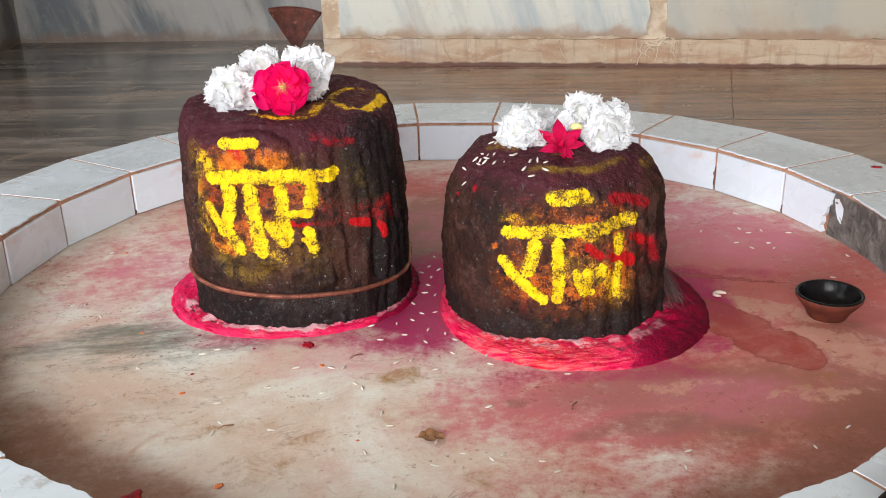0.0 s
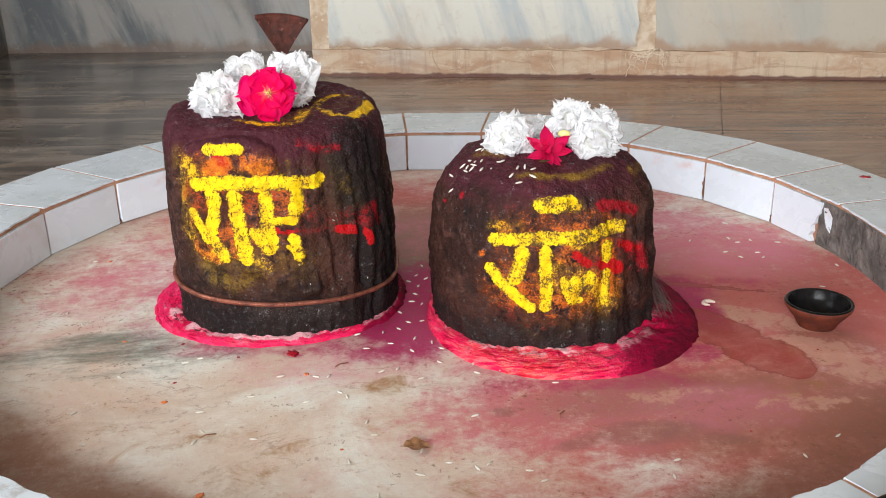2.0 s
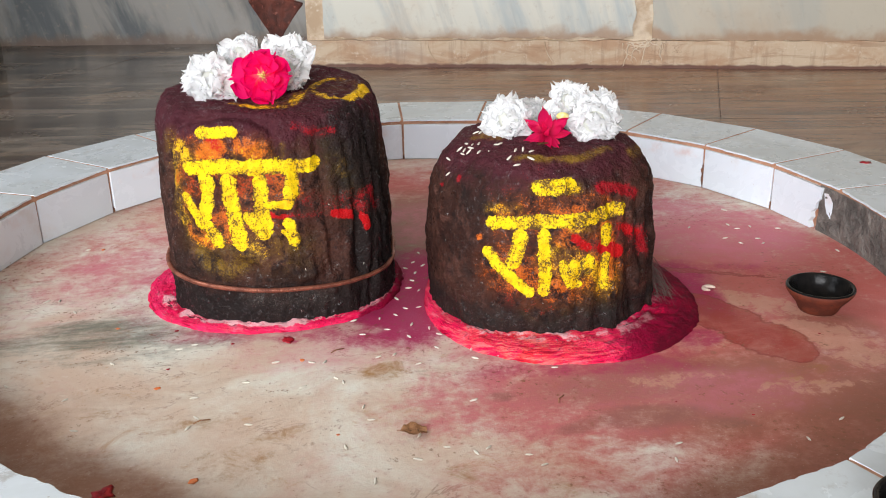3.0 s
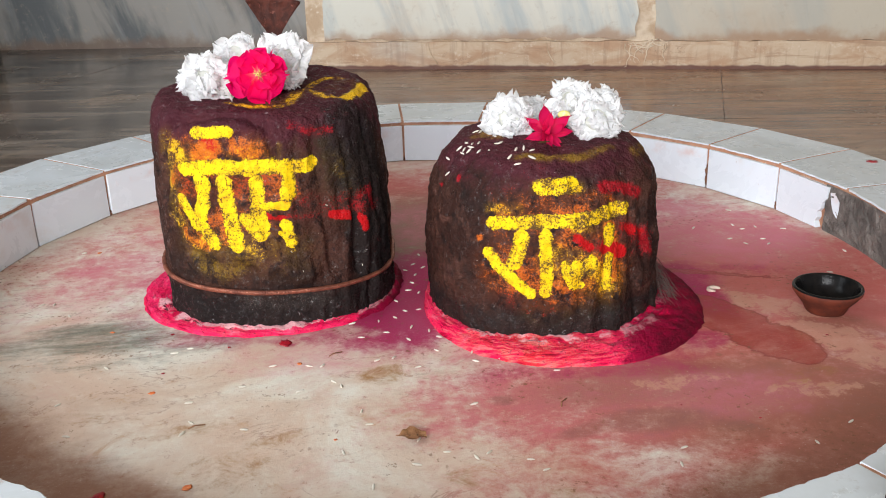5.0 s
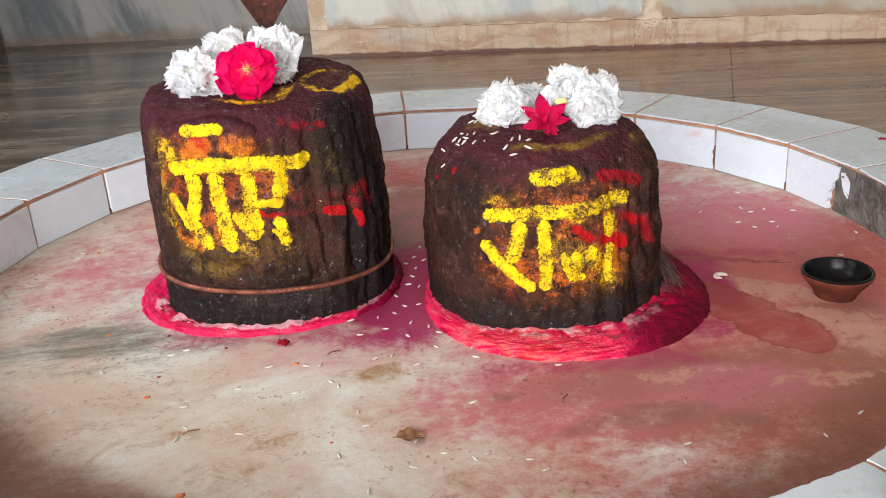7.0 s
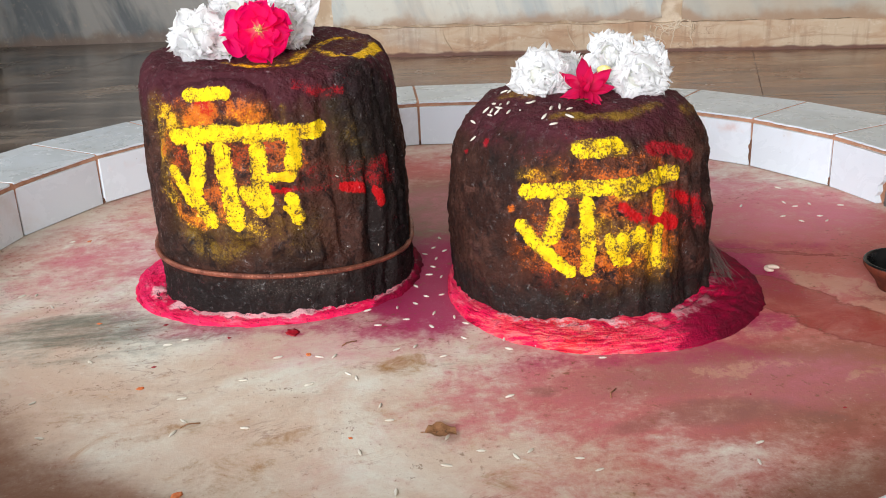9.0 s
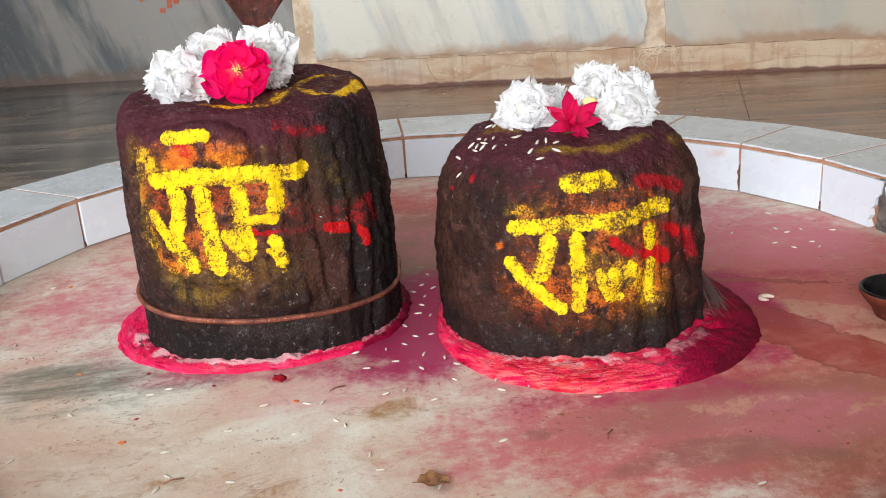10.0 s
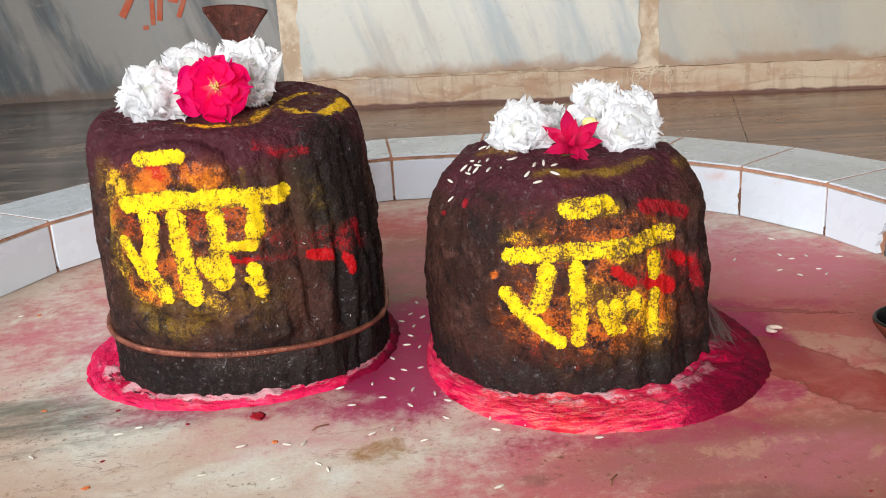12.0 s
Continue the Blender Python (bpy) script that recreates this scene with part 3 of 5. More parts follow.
def basin_sheet():
    """The basin's floor: a square net cut round."""
    r, s = R_IN + 0.022, 0.006
    n = int(r / s)
    keep, verts, faces = {}, [], []
    for i in range(-n, n + 1):
        for j in range(-n, n + 1):
            x, y = i * s, j * s
            d = math.hypot(x, y)
            if d <= r:
                if d > r - s:
                    x, y = x * r / d, y * r / d
                keep[i, j] = len(verts)
                verts.append((CX + x, CY + y, 0.0))
    for (i, j), k in keep.items():
        q = [keep.get(c) for c in ((i, j), (i + 1, j), (i + 1, j + 1), (i, j + 1))]
        if None not in q:
            faces.append(q)
    me = bpy.data.meshes.new("basin_floor")
    me.from_pydata(verts, [], faces)
    me.materials.append(M_basin)
    for name, blobs in STAINS_AND_SHADE.items():
        set_field(me, name, spread(np.array(verts), blobs))
    return new("basin_floor", me)


tagged(basin_sheet(), "pale marble basin floor stained pink and red with powder", "basin floor", kind="structure")

core = lathe([(R_IN + 0.0045, -0.03), (R_IN + 0.0040, 0.0), (R_IN + 0.0010, RIM_Z - 0.0055), (R_IN + 0.0024, RIM_Z - 0.0008), (R_IN + 0.012, RIM_Z - 0.0004), (R_OUT - 0.002, RIM_Z - 0.0004), (R_OUT, RIM_Z - 0.004), (R_OUT, 0.0)], 208)
for v in core.verts:
    v.co.xy += v.co.xy.normalized() * bow(math.atan2(v.co.y, v.co.x))
    v.co += 0.0009 * Vector((fbm(v.co * 60), fbm(v.co * 60 + Vector((9, 0, 0))), 0.15 * fbm(v.co * 70)))
rim = tagged(obj("basin_rim", core, M_grout), "round raised kerb clad with white glazed tiles and brown grout", "kerb", kind="structure")
rim.location = (CX, CY, 0)


def prism(corners, t0, t1, bevel=0.0008):
    """A thin plate from a polygon in x and z, between two depths."""
    bm = bmesh.new()
    f = [bm.verts.new((x, t0, z)) for x, z in corners]
    b = [bm.verts.new((x, t1, z)) for x, z in corners]
    grid_faces(bm, [f, b], True)
    bm.faces.new(f[::-1]), bm.faces.new(b)
    if bevel:
        bmesh.ops.bevel(bm, geom=[e for e in bm.edges], offset=bevel, segments=1, affect="EDGES")
    return bm


# walls: projecting block, recess beside it, and added unseen plain walls closing the shrine
BLOCK_X, BLOCK_Y, BLOCK_S = -0.214, 1.985, -0.164
BLOCK_TURN = math.degrees(math.atan(BLOCK_S))


def wall_prism(name, plan, z0, z1, material, label):
    bm = bmesh.new()
    low = [bm.verts.new((x, y, z0)) for x, y in plan]
    top = [bm.verts.new((x, y, z1)) for x, y in plan]
    grid_faces(bm, [low, top], True)
    bm.faces.new(low), bm.faces.new(top)
    return tagged(obj(name, bm, material), label, "wall", kind="structure")


def block_y(x):
    return BLOCK_Y + BLOCK_S * (x - BLOCK_X)


north = wall_prism("wall_north", [(BLOCK_X, block_y(BLOCK_X)), (2.6, block_y(2.6)), (2.6, 2.6), (BLOCK_X, 2.6)], FLOOR_Z - 0.01, 2.7, M_plaster, "projecting wall block with marble cladding and cream plaster joints")
CLAD = pose(BLOCK_X, BLOCK_Y, 0, 0, 0, BLOCK_TURN)


def ragged(x0, x1, z0, z1, amp=0.003, seed=0.0, step=0.02):
    """A panel's outline with slightly uneven edges."""
    out = []
    for (ax, az), (bx, bz) in (((x0, z0), (x1, z0)), ((x1, z0), (x1, z1)), ((x1, z1), (x0, z1)), ((x0, z1), (x0, z0))):
        k = max(1, int(math.hypot(bx - ax, bz - az) / step))
        for i in range(k):
            x, z = ax + (bx - ax) * i / k, az + (bz - az) * i / k
            out.append((x + amp * noise.noise((x * 31 + seed, z * 31, seed)), z + amp * noise.noise((x * 37, z * 29 + seed, 5 + seed))))
    return out


for k, (x0, x1, z0, z1) in enumerate(((0.040, 0.686, 0.094, 0.60), (0.722, 1.42, 0.088, 0.60), (1.445, 2.15, 0.090, 0.60), (0.040, 0.70, 0.62, 1.25), (0.72, 1.42, 0.62, 1.25))):
    panel = part("panel", prism(ragged(x0, x1, z0, z1, 0.007, k * 3.7, 0.012), -0.006, 0.0, 0), M_clad if x0 < 0.7 else M_clad_warm, north, "streaked white marble slab" if x0 < 0.7 else "weathered beige-stained marble slab")
    panel.matrix_world = CLAD
course = part("base_course", prism(ragged(0.002, 2.2, FLOOR_Z - 0.006, 0.088, 0.0035, 2.2), -0.009, 0.0, 0), M_base, north, "rust-stained plastered base course")
course.matrix_world = CLAD

# dried runs of cream plaster that branch out from the foot of the joint
rng = random.Random(9)
runs = bmesh.new()
for k in range(15):
    x, z = rng.uniform(0.66, 0.76), rng.uniform(0.080, 0.094)
    turn = rng.uniform(-2.7, -0.4)
    pts = []
    for i in range(rng.randint(6, 12)):
        pts.append((x, -0.0092, z))
        turn += rng.uniform(-0.55, 0.55)
        x, z = x + 0.0055 * math.cos(turn), max(0.036, z + 0.0045 * math.sin(turn))
    tube(pts, [0.0016 * (1 - 0.75 * i / len(pts)) for i in range(len(pts))], 6, runs)
for x in (0.26, 0.505):
    tube([(x + 0.018 * t * t, -0.0092, 0.086 - 0.042 * t) for t in (0, 0.2, 0.4, 0.6, 0.8, 1)], 0.0011, 6, runs)
part("plaster_run", runs, M_plaster, north, "cream plaster runs over the base course", smooth=True).matrix_world = CLAD

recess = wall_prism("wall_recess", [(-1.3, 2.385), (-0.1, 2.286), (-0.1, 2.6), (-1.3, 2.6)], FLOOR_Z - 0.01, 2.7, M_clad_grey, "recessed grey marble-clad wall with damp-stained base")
REC = pose(-1.0, 2.36, 0, 0, 0, math.degrees(math.atan(-0.0825)))
for x, z, long, wide, turn in ((0.423, 0.236, 0.058, 0.016, 32), (0.478, 0.228, 0.075, 0.011, 4), (0.496, 0.232, 0.066, 0.012, 9), (0.544, 0.226, 0.046, 0.011, 24), (0.528, 0.243, 0.012, 0.022, 12), (0.458, 0.186, 0.010, 0.013, 0)):
    mark = part("painted_bar", box(-wide / 2, wide / 2, -0.0012, 0.0, -long / 2, long / 2, bevel=0.0004), M_mark, recess, "orange-red painted mark")
    mark.matrix_world = REC @ pose(x, -0.001, z, 0, turn, 0)
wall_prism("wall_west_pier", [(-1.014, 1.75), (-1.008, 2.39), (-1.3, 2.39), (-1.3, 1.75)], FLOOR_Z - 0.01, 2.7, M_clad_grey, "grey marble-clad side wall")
wall_prism("unseen_wall_east", [(2.6, -2.3), (2.75, -2.3), (2.75, 2.6), (2.6, 2.6)], FLOOR_Z - 0.01, 2.7, M_room, "unseen limewashed plaster wall")


def holed_wall(name, axis, at, thick, lo, hi, gap, sill, head, label):
    """A plain wall with one opening right through it."""
    bm = bmesh.new()
    for a, b, z0, z1 in ((lo, gap[0], 0.02, 2.7), (gap[1], hi, 0.02, 2.7), (gap[0], gap[1], 0.02, sill), (gap[0], gap[1], head, 2.7)):
        if axis == "x":
            box(a, b, at - thick, at, z0, z1, bm)
        else:
            box(at - thick, at, a, b, z0, z1, bm)
    return tagged(obj(name, bm, M_room), label, "wall", kind="structure")


# Unseen walls and ceiling, added to close the room round the lamps.
holed_wall("unseen_wall_south", "x", -2.1, 0.15, -2.15, 2.6, (-2.0, 0.45), 0.25, 2.45, "unseen limewashed plaster wall with a wide opening")
holed_wall("unseen_wall_west", "y", -2.0, 0.15, -2.1, 2.6, (-0.5, 1.4), 0.5, 2.45, "unseen limewashed plaster wall with an open window")
tagged(obj("ceiling", box(-2.15, 2.75, -2.25, 2.6, 2.7, 2.82), M_room), "unseen plain limewashed ceiling", "ceiling", kind="structure")

from mathutils.bvhtree import BVHTree

# ---------- the two stones ----------
def resample(pts, n):
    d = np.concatenate([[0], np.cumsum(np.hypot(*np.diff(np.array(pts), axis=0).T))])
    s = np.linspace(0, d[-1], n)
    return np.c_[np.interp(s, d, [p[0] for p in pts]), np.interp(s, d, [p[1] for p in pts])]


def superprofile(m, n):
    q = np.linspace(0, math.pi / 2, 4000)
    return resample(list(zip(np.cos(q) ** (2 / m), np.sin(q) ** (2 / m))), n)


def superoval(m, n):
    q = np.linspace(0, 2 * math.pi, 8001)
    c, s = np.cos(q), np.sin(q)
    return resample(list(zip(np.sign(c) * np.abs(c) ** (2 / m), np.sign(s) * np.abs(s) ** (2 / m))), n + 1)[:-1]


def stone_points(spec, nu=380, nv=190):
    """Rows of points of a rough stone, from the ground up and over its top."""
    prof, oval = superprofile(spec["m"], nv), superoval(spec["n"], nu)
    rows = []
    for r, h in prof:
        z = h * spec["h"]
        row = []
        for ox, oy in oval:
            x0, x1 = spec["x0"] + spec["x0t"] * h, spec["x1"] + spec["x1t"] * h
            y0, y1 = spec["y0"] + spec["y0t"] * h, spec["y1"] + spec["y1t"] * h
            p = Vector(((x0 + x1) / 2 + (x1 - x0) / 2 * ox * r, (y0 + y1) / 2 + (y1 - y0) / 2 * oy * r, z))
            out = Vector((ox * r, oy * r, 0.8 * h ** 4))
            out = out.normalized() if out.length > 1e-6 else Vector((0, 0, 1))
            s = spec["seed"]
            big = fbm((p.x * 14 + s, p.y * 14, p.z * 9), 3)
            mid = fbm((p.x * 60 + s, p.y * 60, p.z * 34 + s), 4)
            flute = fbm((p.x * 85 + s, p.y * 85 + s, p.z * 9), 2) * max(0.0, min(1.0, 0.35 + 1.3 * ox * r)) * (1 - h ** 6)
            pock = noise.noise((p.x * 130 + s, p.y * 130, p.z * 120))
            p += out * (0.0042 * big + 0.0021 * mid + 0.0042 * flute + 0.0009 * fbm((p.x * 190, p.y * 190 + s, p.z * 150), 3) - 0.0016 * max(0.0, pock - 0.35))
            p.z += spec["back"] * h ** 3 * max(0.0, min(1.0, (p.y - spec["y0"] - 0.05) / 0.12))
            row.append(p)
        rows.append(row)
    return rows


def stone_bm(spec):
    bm = bmesh.new()
    rows = [[bm.verts.new(p) for p in row] for row in stone_points(spec)]
    grid_faces(bm, rows[:-1], True)
    bm.faces.new(rows[-2])
    for v in rows[-1]:
        bm.verts.remove(v)
    bm.faces.new(rows[0][::-1])
    return bm


TALL = dict(x0=-0.267, x0t=0.0, x1=-0.0295, x1t=-0.011, y0=0.757, y0t=0.006, y1=0.985, y1t=-0.012, h=0.213, back=0.009, darkened=0.95, m=13.0, n=2.3, seed=3.1)
SHORT = dict(x0=0.0055, x0t=0.0, x1=0.2355, x1t=0.0, y0=0.699, y0t=0.006, y1=0.935, y1t=0.0, h=0.180, back=0.0, darkened=0.7, m=4.4, n=2.15, seed=8.7)


def polyline_distance(co, pts):
    d = np.full(len(co), 9.0)
    for a, b in zip(pts, pts[1:] or pts):
        a, b = np.array(a), np.array(b)
        ab = b - a
        k = np.clip(((co - a) @ ab) / max(ab @ ab, 1e-9), 0, 1)
        d = np.minimum(d, np.linalg.norm(co - a - k[:, None] * ab, axis=1))
    return d


# grooves and dents: points, breadth, depth
TALL["cuts"] = [([(-0.245, 0.79, 0.13), (-0.240, 0.793, 0.180), (-0.232, 0.79, 0.200), (-0.203, 0.785, 0.206), (-0.165, 0.785, 0.205), (-0.140, 0.777, 0.197), (-0.134, 0.771, 0.172)], 0.0045, 0.0045),
    ([(-0.175, 0.768, 0.062), (-0.165, 0.768, 0.058)], 0.007, 0.005), ([(-0.135, 0.768, 0.066), (-0.120, 0.769, 0.050), (-0.108, 0.77, 0.055)], 0.008, -0.004),
    ([(-0.098, 0.772, 0.19), (-0.092, 0.773, 0.10), (-0.088, 0.774, 0.06)], 0.005, 0.003), ([(-0.070, 0.781, 0.18), (-0.064, 0.783, 0.11), (-0.064, 0.784, 0.05)], 0.004, 0.0035),
    ([(-0.22, 0.776, 0.075), (-0.20, 0.772, 0.062)], 0.006, 0.003), ([(-0.055, 0.80, 0.2), (-0.045, 0.80, 0.12), (-0.040, 0.805, 0.05)], 0.004, 0.004)]
SHORT["cuts"] = [([(0.14, 0.715, 0.155), (0.165, 0.722, 0.15), (0.175, 0.722, 0.12)], 0.005, 0.002), ([(0.215, 0.74, 0.13), (0.222, 0.745, 0.08), (0.222, 0.75, 0.02)], 0.004, 0.004),
    ([(0.195, 0.73, 0.06), (0.20, 0.73, 0.02)], 0.005, 0.003), ([(0.06, 0.722, 0.06), (0.065, 0.718, 0.03)], 0.007, 0.003), ([(0.125, 0.76, 0.175), (0.16, 0.78, 0.178), (0.18, 0.81, 0.178)], 0.010, 0.003)]


def tree_of(ob):
    return BVHTree.FromPolygons([v.co for v in ob.data.vertices], [tuple(p.vertices) for p in ob.data.polygons])


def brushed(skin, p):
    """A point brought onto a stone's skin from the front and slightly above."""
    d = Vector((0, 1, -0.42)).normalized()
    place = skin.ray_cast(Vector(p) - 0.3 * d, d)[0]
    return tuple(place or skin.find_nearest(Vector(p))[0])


def stone(spec, label, dust):
    """A stone with the powder that clings to it and shade painted on its side."""
    ob = tagged(obj("sacred_stone", stone_bm(spec), M_stone, smooth=True), label, "stone")
    n = len(ob.data.vertices)
    co = np.empty(n * 3)
    ob.data.vertices.foreach_get("co", co)
    co = co.reshape(-1, 3)
    axis = np.array([(spec["x0"] + spec["x1"]) / 2, (spec["y0"] + spec["y1"]) / 2, 0.55 * spec["h"]])
    skin = tree_of(ob)
    for pts, radius, depth in spec["cuts"]:
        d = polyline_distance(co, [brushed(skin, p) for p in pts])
        out = (co - axis) * np.array([1, 1, 0.6])
        out /= np.linalg.norm(out, axis=1)[:, None]
        co -= out * (1.5 * depth * np.exp(-(d / radius) ** 2))[:, None]
    ob.data.vertices.foreach_set("co", co.ravel())
    ob.data.update()
    fields = {k: np.zeros(n) for k in ("maroon", "darkened", "ash", "olive", "orange", "gold", "crimson", "red")}
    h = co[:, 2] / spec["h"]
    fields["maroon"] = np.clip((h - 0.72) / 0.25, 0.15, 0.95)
    # The stone's colour gets blacker towards its foot.
    fields["darkened"] = np.clip((0.27 - h) / 0.16, 0, spec["darkened"])
    for name, pts, radius, strength in dust:
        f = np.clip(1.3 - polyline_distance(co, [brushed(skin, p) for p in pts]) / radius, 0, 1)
        fields[name] = np.maximum(fields[name], strength * f * f * (3 - 2 * f))
    for name, f in fields.items():
        set_field(ob.data, name, f)
    return ob


TALL_DUST_AND_SHADE = [
    # Shade on the tall stone's right side, painted into the colour.
    ("darkened", [(-0.060, 0.79, 0.18), (-0.045, 0.81, 0.10), (-0.040, 0.81, 0.04)], 0.055, 0.95),
    ("orange", [(-0.215, 0.776, 0.15), (-0.16, 0.77, 0.15), (-0.13, 0.77, 0.14)], 0.030, 0.50),
    ("orange", [(-0.21, 0.775, 0.11), (-0.15, 0.769, 0.11)], 0.026, 0.46),
    ("gold", [(-0.22, 0.777, 0.17), (-0.15, 0.772, 0.17)], 0.022, 0.36),
    ("gold", [(-0.238, 0.785, 0.188), (-0.234, 0.782, 0.15), (-0.232, 0.781, 0.11)], 0.016, 0.42),
    ("orange", [(-0.225, 0.778, 0.185), (-0.20, 0.773, 0.180), (-0.15, 0.772, 0.182)], 0.016, 0.48),
    ("gold", [(-0.225, 0.778, 0.10), (-0.19, 0.77, 0.085), (-0.13, 0.769, 0.085)], 0.018, 0.36),
    ("crimson", [(-0.225, 0.778, 0.15), (-0.15, 0.77, 0.145)], 0.02, 0.34),
    ("olive", [(-0.22, 0.777, 0.08), (-0.12, 0.77, 0.075)], 0.035, 0.40),
    ("olive", [(-0.09, 0.775, 0.17), (-0.07, 0.78, 0.12)], 0.03, 0.35),
    ("crimson", [(-0.11, 0.77, 0.12), (-0.05, 0.79, 0.12)], 0.018, 0.36),
    ("crimson", [(-0.25, 0.80, 0.19), (-0.15, 0.79, 0.205), (-0.07, 0.79, 0.2)], 0.02, 0.12),
    ("gold", [(-0.227, 0.779, 0.183), (-0.222, 0.778, 0.172)], 0.010, 0.62),
    ("orange", [(-0.203, 0.773, 0.176), (-0.190, 0.772, 0.180)], 0.015, 0.85),
    ("red", [(-0.192, 0.773, 0.182), (-0.186, 0.772, 0.178)], 0.007, 0.5),
    ("orange", [(-0.168, 0.772, 0.182), (-0.150, 0.772, 0.176)], 0.016, 0.68),
    ("ash", [(-0.166, 0.772, 0.186), (-0.158, 0.772, 0.184)], 0.006, 0.7),
    ("orange", [(-0.224, 0.777, 0.098), (-0.205, 0.772, 0.088), (-0.184, 0.771, 0.092)], 0.012, 0.6),
    ("orange", [(-0.165, 0.769, 0.135), (-0.145, 0.769, 0.13)], 0.012, 0.5),
    ("orange", [(-0.226, 0.778, 0.14), (-0.226, 0.778, 0.12)], 0.010, 0.5),
    ("gold", [(-0.226, 0.779, 0.186), (-0.222, 0.778, 0.17)], 0.006, 0.55),
    ("gold", [(-0.1768, 0.817, 0.212), (-0.158, 0.805, 0.212), (-0.139, 0.798, 0.212), (-0.123, 0.810, 0.212), (-0.115, 0.85, 0.215)], 0.009, 0.62),
    ("gold", [(-0.106, 0.862, 0.217), (-0.102, 0.88, 0.218), (-0.092, 0.892, 0.218), (-0.078, 0.889, 0.218)], 0.008, 0.55),
    ("gold", [(-0.103, 0.847, 0.216), (-0.093, 0.828, 0.216), (-0.083, 0.818, 0.216), (-0.069, 0.817, 0.216)], 0.007, 0.60),
    ("gold", [(-0.070, 0.818, 0.216), (-0.060, 0.834, 0.217), (-0.053, 0.868, 0.216)], 0.009, 0.85),
    ("olive", [(-0.09, 0.85, 0.216), (-0.07, 0.87, 0.217)], 0.02, 0.5),
    ("olive", [(-0.16, 0.81, 0.212), (-0.12, 0.83, 0.213)], 0.016, 0.6),
    ("olive", [(-0.215, 0.775, 0.075), (-0.195, 0.772, 0.055), (-0.165, 0.768, 0.070)], 0.016, 0.62),
    ("olive", [(-0.085, 0.776, 0.165), (-0.075, 0.78, 0.155)], 0.014, 0.5),
    ("olive", [(-0.130, 0.771, 0.18), (-0.132, 0.771, 0.165)], 0.006, 0.6),
    ("crimson", [(-0.116, 0.779, 0.197), (-0.095, 0.78, 0.19), (-0.085, 0.781, 0.193)], 0.007, 0.50),
    ("crimson", [(-0.130, 0.769, 0.113), (-0.099, 0.773, 0.110), (-0.077, 0.779, 0.111)], 0.004, 0.45),
    ("crimson", [(-0.050, 0.795, 0.128), (-0.046, 0.80, 0.113)], 0.010, 0.6),
    ("red", [(-0.085, 0.777, 0.1105), (-0.068, 0.782, 0.108), (-0.058, 0.786, 0.102), (-0.054, 0.787, 0.094)], 0.006, 0.95),
    ("red", [(-0.146, 0.757, 0.1185), (-0.131, 0.757, 0.1165)], 0.005, 0.8),
    ("red", [(-0.200, 0.774, 0.191), (-0.191, 0.773, 0.188)], 0.006, 0.6),
    ("ash", [(-0.17, 0.768, 0.028), (-0.10, 0.77, 0.026)], 0.014, 0.4),
]
